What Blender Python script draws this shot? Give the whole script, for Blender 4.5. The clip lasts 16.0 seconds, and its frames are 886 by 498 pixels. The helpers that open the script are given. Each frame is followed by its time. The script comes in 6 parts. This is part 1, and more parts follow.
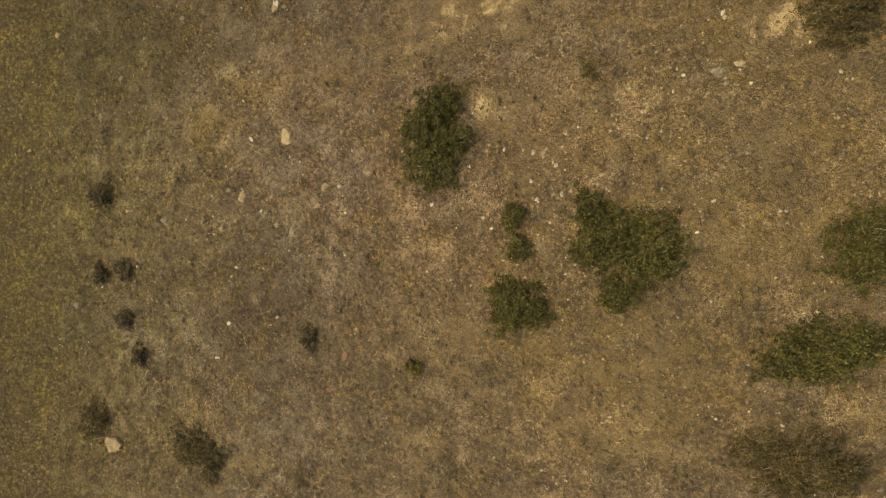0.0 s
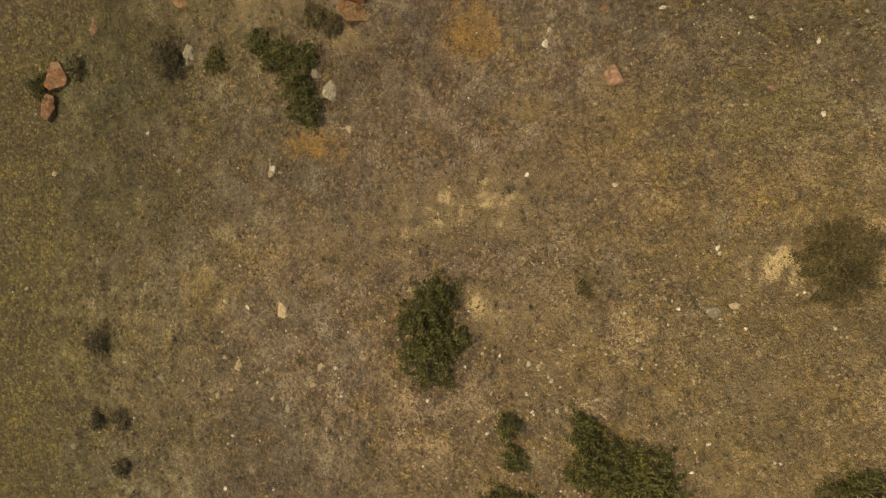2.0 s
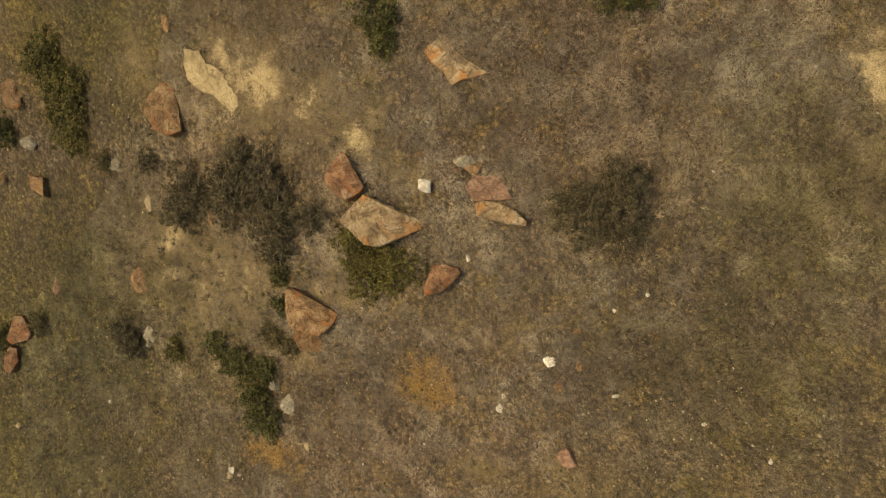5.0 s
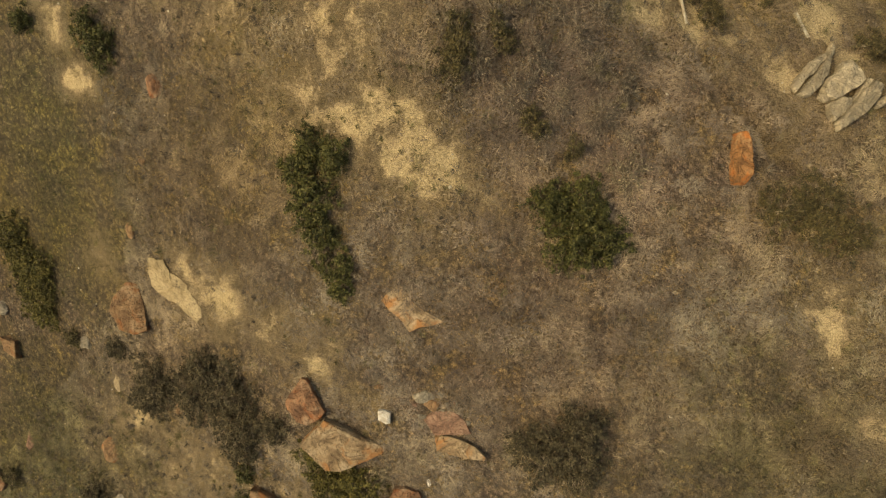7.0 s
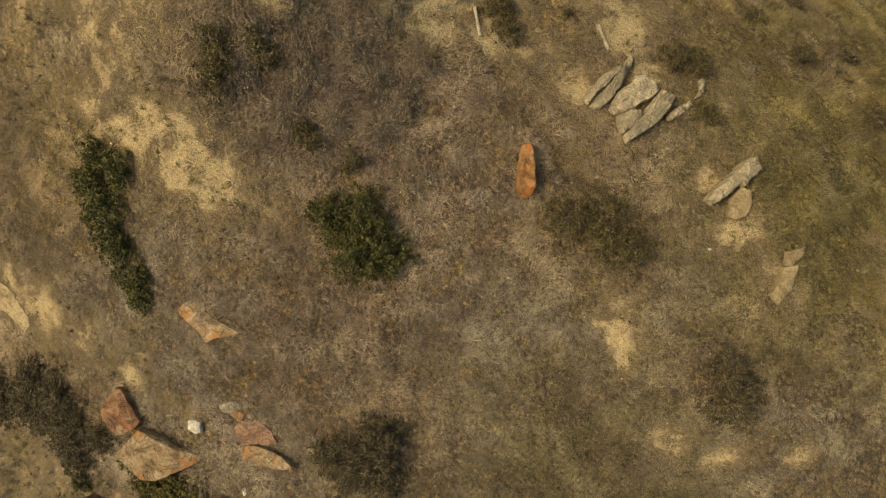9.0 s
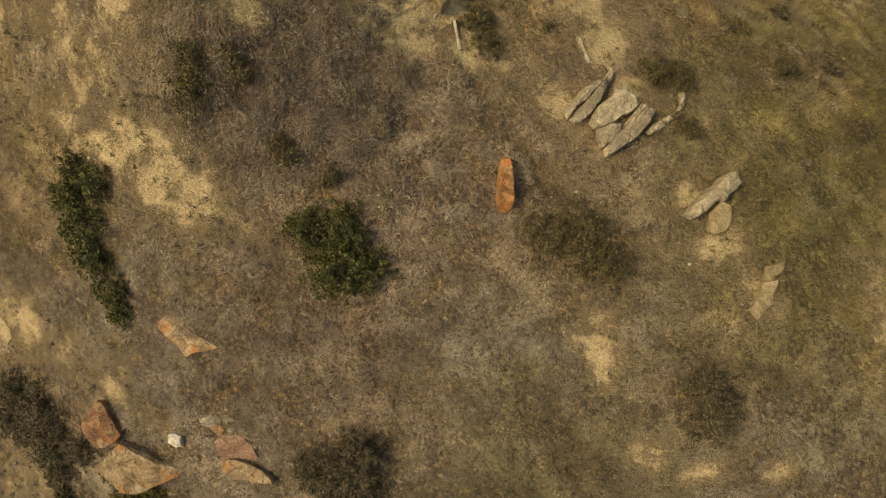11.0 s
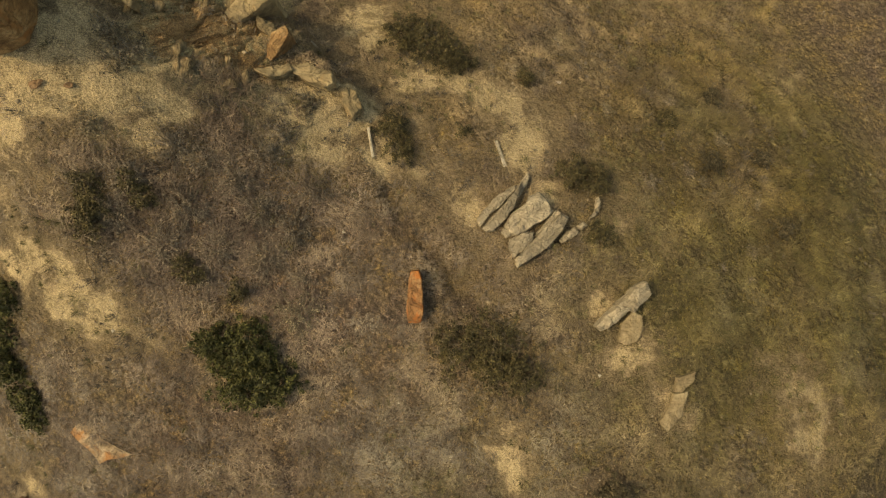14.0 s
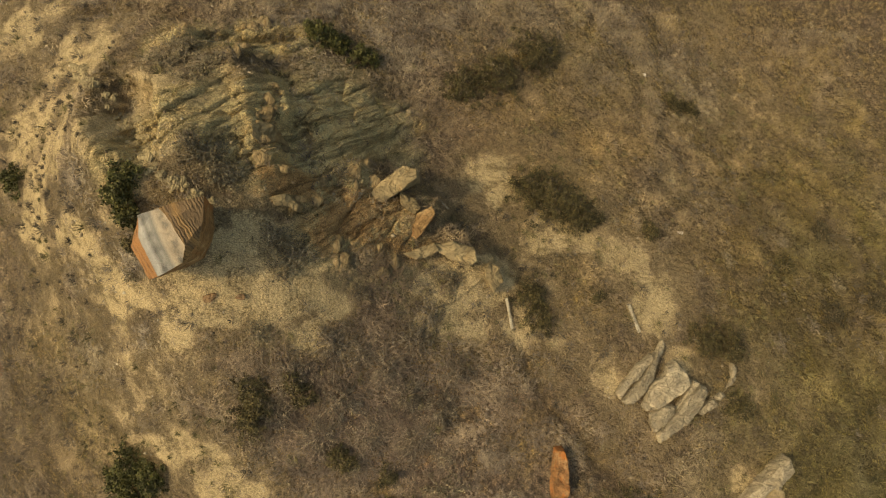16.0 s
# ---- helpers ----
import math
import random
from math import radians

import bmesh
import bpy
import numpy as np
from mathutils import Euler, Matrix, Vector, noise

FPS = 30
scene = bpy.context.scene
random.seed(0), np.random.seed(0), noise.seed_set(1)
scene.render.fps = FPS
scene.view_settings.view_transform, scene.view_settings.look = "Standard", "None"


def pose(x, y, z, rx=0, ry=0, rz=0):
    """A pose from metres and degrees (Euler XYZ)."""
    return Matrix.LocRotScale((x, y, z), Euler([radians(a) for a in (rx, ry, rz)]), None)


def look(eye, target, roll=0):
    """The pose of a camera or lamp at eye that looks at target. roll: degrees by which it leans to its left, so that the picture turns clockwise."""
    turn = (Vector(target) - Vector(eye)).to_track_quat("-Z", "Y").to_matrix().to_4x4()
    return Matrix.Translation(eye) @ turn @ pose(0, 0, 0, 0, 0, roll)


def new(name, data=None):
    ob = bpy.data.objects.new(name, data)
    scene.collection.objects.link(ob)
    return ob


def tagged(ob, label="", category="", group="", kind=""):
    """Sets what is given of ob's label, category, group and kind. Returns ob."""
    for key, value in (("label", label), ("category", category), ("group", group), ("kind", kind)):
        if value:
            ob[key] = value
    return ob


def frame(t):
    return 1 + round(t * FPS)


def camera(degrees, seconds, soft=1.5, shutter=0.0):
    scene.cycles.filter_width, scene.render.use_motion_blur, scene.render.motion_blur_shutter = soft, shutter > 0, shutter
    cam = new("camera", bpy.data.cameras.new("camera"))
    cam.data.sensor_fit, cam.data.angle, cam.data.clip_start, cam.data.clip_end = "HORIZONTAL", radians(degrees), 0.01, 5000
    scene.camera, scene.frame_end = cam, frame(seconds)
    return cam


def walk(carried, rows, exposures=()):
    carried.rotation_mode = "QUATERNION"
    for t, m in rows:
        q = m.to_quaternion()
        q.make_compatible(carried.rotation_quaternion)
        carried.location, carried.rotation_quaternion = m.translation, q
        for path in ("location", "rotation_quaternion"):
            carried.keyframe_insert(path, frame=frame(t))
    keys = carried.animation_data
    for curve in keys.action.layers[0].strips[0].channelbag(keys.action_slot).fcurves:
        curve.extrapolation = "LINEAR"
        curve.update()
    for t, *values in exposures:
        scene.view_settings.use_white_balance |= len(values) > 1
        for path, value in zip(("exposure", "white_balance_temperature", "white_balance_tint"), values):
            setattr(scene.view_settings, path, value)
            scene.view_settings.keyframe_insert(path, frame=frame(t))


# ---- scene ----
EXPO, KELVIN, TINT = 0.58, 9200.0, -1.0

# ---- camera ----
# A nadir drone at an almost even height, sliding north and east over a hillside.
cam = camera(71.45, 16.0, soft=1.2)
PATH = [
    (0.0, 0.0, 0.0, 18.0), (0.5, 0.029, 1.167, 18.008), (1.0, 0.052, 3.025, 18.011), (1.5, 0.085, 4.954, 18.083),
    (2.0, 0.127, 5.987, 18.004), (2.5, 0.204, 6.659, 17.92), (3.0, 0.507, 8.183, 17.885), (3.5, 1.037, 10.53, 17.865),
    (4.0, 1.435, 13.188, 17.905), (4.5, 1.527, 15.235, 17.874), (5.0, 1.52, 16.823, 17.74), (5.2, 1.565, 17.648, 17.698),
    (6.25, 1.95, 21.6, 17.73), (7.3, 3.092, 23.407, 17.789), (7.5, 3.473, 23.351, 17.808), (8.0, 4.804, 23.213, 17.839),
    (8.5, 6.581, 23.264, 17.839), (9.0, 7.92, 23.513, 17.844), (9.2, 8.243, 23.598, 17.83), (10.3, 8.42, 23.74, 17.81), (11.3, 8.49, 24.068, 17.798),
    (11.5, 8.647, 24.254, 17.796), (12.0, 9.432, 24.922, 17.785), (12.5, 10.559, 25.992, 17.838), (13.0, 11.158, 26.531, 17.82),
    (13.5, 11.177, 26.556, 17.793), (14.0, 10.67, 26.646, 17.806), (14.5, 9.651, 26.951, 17.792), (15.0, 8.264, 27.941, 17.782),
    (15.5, 7.325, 29.646, 17.76), (16.0, 7.094, 31.06, 17.826),
]
walk(cam, [(t, pose(x, y, z)) for t, x, y, z in PATH], exposures=[(0.0, EXPO, KELVIN, TINT), (16.0, EXPO, KELVIN, TINT)])

# ---- light ----
SUN_AZ, SUN_EL = 272.0, 53.0
world = bpy.data.worlds.new("sky")
scene.world = world
world.use_nodes = True
wn = world.node_tree
sky = wn.nodes.new("ShaderNodeTexSky")
sky.sky_type, sky.sun_disc = "NISHITA", False
sky.sun_elevation, sky.sun_rotation = radians(SUN_EL), radians(SUN_AZ)
sky.dust_density, sky.air_density = 4.0, 1.2
wn.links.new(sky.outputs[0], wn.nodes["Background"].inputs[0])
wn.nodes["Background"].inputs[1].default_value = 0.15
sun = new("sun", bpy.data.lights.new("sun", "SUN"))
sun.data.energy, sun.data.angle, sun.data.color = 1.75, radians(4.0), (1.0, 0.87, 0.70)
az, el = radians(SUN_AZ), radians(SUN_EL)
sun_dir = Vector((math.sin(az) * math.cos(el), math.cos(az) * math.cos(el), math.sin(el)))
sun.matrix_world = look(sun_dir * 60, (0, 0, 0))

# ---- materials ----
def nodes_of(name):
    m = bpy.data.materials.new(name)
    m.use_nodes = True
    t = m.node_tree
    return m, t, t.nodes["Principled BSDF"]


def add(t, kind, links=(), **values):
    n = t.nodes.new(kind)
    for key, value in values.items():
        if key.startswith("i_"):
            n.inputs[key[2:].replace("_", " ")].default_value = value
        elif key == "op":
            n.operation = value
        elif key == "blend":
            n.data_type, n.blend_type = "RGBA", value
    for socket, where in links:
        t.links.new(socket, n.inputs[where])
    return n


def ramp(t, fac, stops):
    n = t.nodes.new("ShaderNodeValToRGB")
    t.links.new(fac, n.inputs[0])
    while len(n.color_ramp.elements) < len(stops):
        n.color_ramp.elements.new(0.5)
    for e, (p, c) in zip(n.color_ramp.elements, stops):
        e.position, e.color = p, (*c, 1)
    return n.outputs[0]


def tex(t, scale, detail=6.0, rough=0.6, warp=0.0):
    co = add(t, "ShaderNodeTexCoord")
    return add(t, "ShaderNodeTexNoise", [(co.outputs["Object"], "Vector")], i_Scale=scale, i_Detail=detail, i_Roughness=rough, i_Distortion=warp).outputs["Fac"]


def mix(t, fac, a, b, blend="MIX"):
    n = t.nodes.new("ShaderNodeMix")
    n.data_type, n.blend_type = "RGBA", blend
    for value, where in ((fac, 0), (a, 6), (b, 7)):
        if isinstance(value, (int, float)):
            n.inputs[where].default_value = value
        elif isinstance(value, tuple):
            n.inputs[where].default_value = (*value, 1)
        else:
            t.links.new(value, n.inputs[where])
    return n.outputs[2]


def calc(t, op, a, b=0.0, clamp=False):
    n = t.nodes.new("ShaderNodeMath")
    n.operation, n.use_clamp = op, clamp
    for value, where in ((a, 0), (b, 1)):
        if isinstance(value, (int, float)):
            n.inputs[where].default_value = value
        else:
            t.links.new(value, n.inputs[where])
    return n.outputs[0]


def relief(t, bsdf, height, strength, distance):
    n = add(t, "ShaderNodeBump", [(height, "Height")], i_Strength=strength, i_Distance=distance)
    t.links.new(n.outputs[0], bsdf.inputs["Normal"])


def mat_ground():
    """Dry soil: brown turf litter, with sand, ochre, rust and grey-green clay where the mesh's soil values say."""
    m, t, b = nodes_of("hillside_soil")
    soil_a = add(t, "ShaderNodeAttribute")
    soil_a.attribute_name = "soil_a"
    soil_b = add(t, "ShaderNodeAttribute")
    soil_b.attribute_name = "soil_b"
    soil_c = add(t, "ShaderNodeAttribute")
    soil_c.attribute_name = "soil_c"
    sc = add(t, "ShaderNodeSeparateColor", [(soil_c.outputs["Color"], 0)])
    sa = add(t, "ShaderNodeSeparateColor", [(soil_a.outputs["Color"], 0)])
    sb = add(t, "ShaderNodeSeparateColor", [(soil_b.outputs["Color"], 0)])
    big, mid, fine = tex(t, 0.35, 5), tex(t, 2.4, 8, 0.65), tex(t, 16.0, 8, 0.7)
    grit = tex(t, 60.0, 4, 0.6)
    patchy = tex(t, 3.0, 7, 0.68)
    litter = ramp(t, patchy, [(0.36, LITTER[0]), (0.5, LITTER[1]), (0.62, LITTER[2])])
    litter = mix(t, ramp(t, big, [(0.42, (0, 0, 0)), (0.66, (0.55, 0.55, 0.55))]), litter, LITTER[3])
    litter = mix(t, ramp(t, fine, [(0.42, (0, 0, 0)), (0.62, (0.85, 0.85, 0.85))]), litter, LITTER[4])
    place = add(t, "ShaderNodeTexCoord")
    bend = add(t, "ShaderNodeTexNoise", [(place.outputs["Object"], "Vector")], i_Scale=7.0, i_Detail=5.0, i_Roughness=0.65)
    bent = add(t, "ShaderNodeVectorMath", [(bend.outputs["Color"], 0)], op="SCALE")
    bent.inputs["Scale"].default_value = 0.22
    bent = add(t, "ShaderNodeVectorMath", [(bent.outputs[0], 0), (place.outputs["Object"], 1)], op="ADD")
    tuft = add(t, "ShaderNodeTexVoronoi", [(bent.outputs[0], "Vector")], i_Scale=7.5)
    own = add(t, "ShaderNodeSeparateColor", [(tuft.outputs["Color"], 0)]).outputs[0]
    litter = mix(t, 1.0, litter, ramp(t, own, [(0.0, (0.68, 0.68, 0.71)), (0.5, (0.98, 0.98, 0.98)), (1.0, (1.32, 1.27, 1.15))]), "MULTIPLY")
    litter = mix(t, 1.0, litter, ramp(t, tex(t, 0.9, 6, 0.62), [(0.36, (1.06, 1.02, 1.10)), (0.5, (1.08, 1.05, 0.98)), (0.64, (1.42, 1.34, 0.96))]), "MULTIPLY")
    # the gaps between tufts are painted darker, as the shade there
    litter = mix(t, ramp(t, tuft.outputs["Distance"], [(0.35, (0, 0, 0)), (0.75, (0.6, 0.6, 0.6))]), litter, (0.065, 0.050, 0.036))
    wob = calc(t, "MULTIPLY", calc(t, "SUBTRACT", mid, 0.5), 2.6)
    wob = calc(t, "ADD", wob, calc(t, "MULTIPLY", calc(t, "SUBTRACT", fine, 0.5), 2.6))

    def spread(channel):
        edge = calc(t, "ADD", channel, calc(t, "MULTIPLY", wob, calc(t, "MINIMUM", calc(t, "MULTIPLY", channel, 3.0), 1.0)))
        return ramp(t, edge, [(0.18, (0, 0, 0)), (0.85, (1, 1, 1))])

    def veil(channel):
        return calc(t, "MULTIPLY", channel, calc(t, "ADD", calc(t, "MULTIPLY", wob, 0.45), 1.0), True)

    def tone(pair):
        return mix(t, ramp(t, fine, [(0.35, (0, 0, 0)), (0.68, (1, 1, 1))]), *pair)

    co = add(t, "ShaderNodeTexCoord")
    warped = add(t, "ShaderNodeVectorMath", [(co.outputs["Object"], 0)], op="ADD")
    shift = add(t, "ShaderNodeTexNoise", [(co.outputs["Object"], "Vector")], i_Scale=1.7, i_Detail=4.0)
    t.links.new(shift.outputs["Color"], warped.inputs[1])
    crazed = t.nodes.new("ShaderNodeTexVoronoi")
    crazed.feature = "DISTANCE_TO_EDGE"
    crazed.inputs["Scale"].default_value = 2.3
    t.links.new(warped.outputs[0], crazed.inputs["Vector"])
    crack = ramp(t, crazed.outputs["Distance"], [(0.0, (1, 1, 1)), (0.035, (0, 0, 0))])
    along = add(t, "ShaderNodeVectorMath", [(co.outputs["Object"], 0)], op="DOT_PRODUCT")
    along.inputs[1].default_value = (0.68, 0.58, 0.3)
    over = add(t, "ShaderNodeVectorMath", [(co.outputs["Object"], 0)], op="DOT_PRODUCT")
    over.inputs[1].default_value = (-2.6, 3.1, 0.0)
    grainwise = add(t, "ShaderNodeCombineXYZ", [(along.outputs["Value"], 0), (over.outputs["Value"], 1)])
    strand = add(t, "ShaderNodeTexNoise", [(grainwise.outputs[0], "Vector")], i_Scale=0.8, i_Detail=6.0, i_Roughness=0.62, i_Distortion=0.5)
    split = ramp(t, calc(t, "ABSOLUTE", calc(t, "SUBTRACT", strand.outputs["Fac"], 0.5)), [(0.0, (1, 1, 1)), (0.022, (0, 0, 0))])
    rocky = ramp(t, sc.outputs[0], [(0.25, (0, 0, 0)), (0.6, (1, 1, 1))])
    bed = mix(t, ramp(t, mid, [(0.38, (0, 0, 0)), (0.62, (1, 1, 1))]), tone(BED[:2]), tone(BED[2:]))
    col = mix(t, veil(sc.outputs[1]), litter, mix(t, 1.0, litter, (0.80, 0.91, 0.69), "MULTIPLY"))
    col = mix(t, veil(sc.outputs[2]), col, mix(t, 1.0, col, (1.13, 1.0, 0.97), "MULTIPLY"))
    # darker patches; on the right slope they also hold its lowered brightness
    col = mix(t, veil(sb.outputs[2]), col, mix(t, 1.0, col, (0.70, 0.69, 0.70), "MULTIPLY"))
    col = mix(t, spread(sa.outputs[2]), col, tone(CLAY))
    col = mix(t, veil(sb.outputs[0]), col, mix(t, 0.25, mix(t, 1.0, col, (1.38, 1.35, 0.95), "MULTIPLY"), tone(YELLOW)))
    bare = calc(t, "ADD", sa.outputs[0], calc(t, "MULTIPLY", wob, 0.42))
    open_soil = ramp(t, bare, [(0.28, (0, 0, 0)), (0.92, (1, 1, 1))])
    blotch = ramp(t, calc(t, "ADD", calc(t, "MULTIPLY", mid, 0.7), calc(t, "MULTIPLY", fine, 0.3)), [(0.38, (0, 0, 0)), (0.62, (1, 1, 1))])
    washed = ramp(t, sa.outputs[0], [(0.93, (0, 0, 0)), (1.0, (1, 1, 1))])
    col = mix(t, open_soil, col, mix(t, washed, mix(t, blotch, *DULL), mix(t, blotch, *SAND)))
    col = mix(t, spread(sa.outputs[1]), col, tone(OCHRE))
    col = mix(t, rocky, col, bed)
    col = mix(t, spread(sb.outputs[1]), col, tone(RUST))
    col = mix(t, calc(t, "MULTIPLY", calc(t, "MULTIPLY", split, rocky), 0.4), col, (0.06, 0.047, 0.03))
    col = mix(t, calc(t, "MULTIPLY", calc(t, "MULTIPLY", crack, rocky), 0.2), col, (0.03, 0.024, 0.016))
    turfy = calc(t, "SUBTRACT", 1.0, calc(t, "MULTIPLY", calc(t, "MAXIMUM", open_soil, rocky), 0.78))
    col = mix(t, calc(t, "MULTIPLY", turfy, ramp(t, grit, [(0.46, (0, 0, 0)), (0.62, (0.85, 0.85, 0.85))])), col, (0.075, 0.056, 0.037))
    speck = ramp(t, tex(t, 38.0, 3, 0.55), [(0.36, (0.6, 0.6, 0.61)), (0.5, (1.0, 1.0, 1.0)), (0.64, (1.42, 1.41, 1.37))])
    col = mix(t, 1.0, col, speck, "MULTIPLY")
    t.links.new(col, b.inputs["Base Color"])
    b.inputs["Roughness"].default_value = 0.95
    b.inputs["Specular IOR Level"].default_value = 0.15
    clod = tex(t, 7.0, 5, 0.6)
    h = calc(t, "ADD", calc(t, "MULTIPLY", fine, 0.8), calc(t, "MULTIPLY", grit, 0.35))
    h = calc(t, "ADD", h, calc(t, "MULTIPLY", clod, 0.9))
    h = calc(t, "MULTIPLY", h, calc(t, "ADD", calc(t, "ADD", 0.1, calc(t, "MULTIPLY", rocky, 0.3)), calc(t, "MULTIPLY", turfy, 0.95)))
    h = calc(t, "SUBTRACT", h, calc(t, "MULTIPLY", calc(t, "MULTIPLY", split, rocky), 0.6))
    h = calc(t, "SUBTRACT", h, calc(t, "MULTIPLY", calc(t, "MULTIPLY", tuft.outputs["Distance"], turfy), 0.75))
    h = calc(t, "SUBTRACT", h, calc(t, "MULTIPLY", calc(t, "MULTIPLY", crack, rocky), 0.4))
    h = calc(t, "ADD", h, calc(t, "MULTIPLY", calc(t, "MULTIPLY", tex(t, 2.6, 4, 0.55), turfy), 1.6))
    relief(t, b, h, 1.0, 0.24)
    return m


def mat_stone(name, dark, mid_c, light, scale=3.0, stain=None, crack=True, bump=0.05):
    m, t, b = nodes_of(name)
    n, f = tex(t, scale, 8, 0.62, 0.6), tex(t, scale * 7, 6, 0.65)
    col = ramp(t, n, [(0.38, dark), (0.5, mid_c), (0.62, light)])
    col = mix(t, ramp(t, f, [(0.48, (0, 0, 0)), (0.66, (0.7, 0.7, 0.7))]), col, tuple(c * 0.5 for c in mid_c))
    if stain:
        s = tex(t, scale * 0.55, 5, 0.6, 1.0)
        col = mix(t, ramp(t, s, [(0.5, (0, 0, 0)), (0.6, (0.9, 0.9, 0.9))]), col, stain)
    info = add(t, "ShaderNodeObjectInfo")
    hue = add(t, "ShaderNodeHueSaturation", [(col, "Color"), (calc(t, "ADD", calc(t, "MULTIPLY", info.outputs["Random"], 0.4), 0.8), "Value")])
    t.links.new(hue.outputs[0], b.inputs["Base Color"])
    b.inputs["Roughness"].default_value = 0.88
    b.inputs["Specular IOR Level"].default_value = 0.25
    h = calc(t, "ADD", n, calc(t, "MULTIPLY", f, 0.4))
    if crack:
        seam = calc(t, "ABSOLUTE", calc(t, "SUBTRACT", tex(t, scale * 0.8, 4, 0.55, 1.5), 0.5))
        seam = ramp(t, seam, [(0.0, (0, 0, 0)), (0.03, (1, 1, 1))])
        h = calc(t, "ADD", h, calc(t, "MULTIPLY", seam, 0.5))
        # the seams are drawn darker than the stone around them
        seamed = mix(t, calc(t, "MULTIPLY", calc(t, "SUBTRACT", 1.0, seam), 0.38), hue.outputs[0], tuple(c * 0.45 for c in dark))
        t.links.new(seamed, b.inputs["Base Color"])
    relief(t, b, h, 0.8, bump)
    return m


def mat_plant(name, stops, rough=0.75, clumps=False, toned=False):
    """Leaves or blades, each of its own tone."""
    m, t, b = nodes_of(name)
    g = add(t, "ShaderNodeNewGeometry")
    shade = g.outputs["Random Per Island"]
    if toned:
        tone = add(t, "ShaderNodeAttribute")
        tone.attribute_name = "tone"
        shade = calc(t, "ADD", calc(t, "MULTIPLY", shade, 0.4), calc(t, "MULTIPLY", tone.outputs["Fac"], 0.6))
    col = ramp(t, shade, stops)
    if toned:
        tint = add(t, "ShaderNodeAttribute")
        tint.attribute_name = "tint"
        col = mix(t, 1.0, col, tint.outputs["Color"], "MULTIPLY")
    n = tex(t, 1.3, 3)
    col = mix(t, ramp(t, n, [(0.35, (0.62, 0.62, 0.62)), (0.65, (1, 1, 1))]), (0, 0, 0), col, "MIX")
    if clumps:
        col = mix(t, 1.0, col, ramp(t, tex(t, 3.0, 7, 0.68), [(0.36, (0.62, 0.63, 0.66)), (0.5, (0.9, 0.89, 0.88)), (0.62, (1.0, 0.97, 0.88))]), "MULTIPLY")
    t.links.new(col, b.inputs["Base Color"])
    b.inputs["Roughness"].default_value = rough
    b.inputs["Specular IOR Level"].default_value = 0.2
    return m


LITTER = [(0.166, 0.127, 0.094), (0.270, 0.201, 0.136), (0.386, 0.285, 0.173), (0.280, 0.203, 0.121), (0.145, 0.110, 0.079)]
DULL = ((0.238, 0.173, 0.099), (0.324, 0.238, 0.136))
SAND = ((0.315, 0.234, 0.128), (0.435, 0.328, 0.184))
YELLOW = ((0.24, 0.178, 0.07), (0.35, 0.262, 0.11))
OCHRE = ((0.326, 0.181, 0.058), (0.473, 0.269, 0.089))
CLAY = ((0.312, 0.278, 0.168), (0.438, 0.381, 0.232))
RUST = ((0.333, 0.198, 0.092), (0.494, 0.305, 0.140))
BED = ((0.415, 0.342, 0.187), (0.598, 0.478, 0.257), (0.525, 0.376, 0.179), (0.720, 0.533, 0.276))
GROUND = mat_ground()
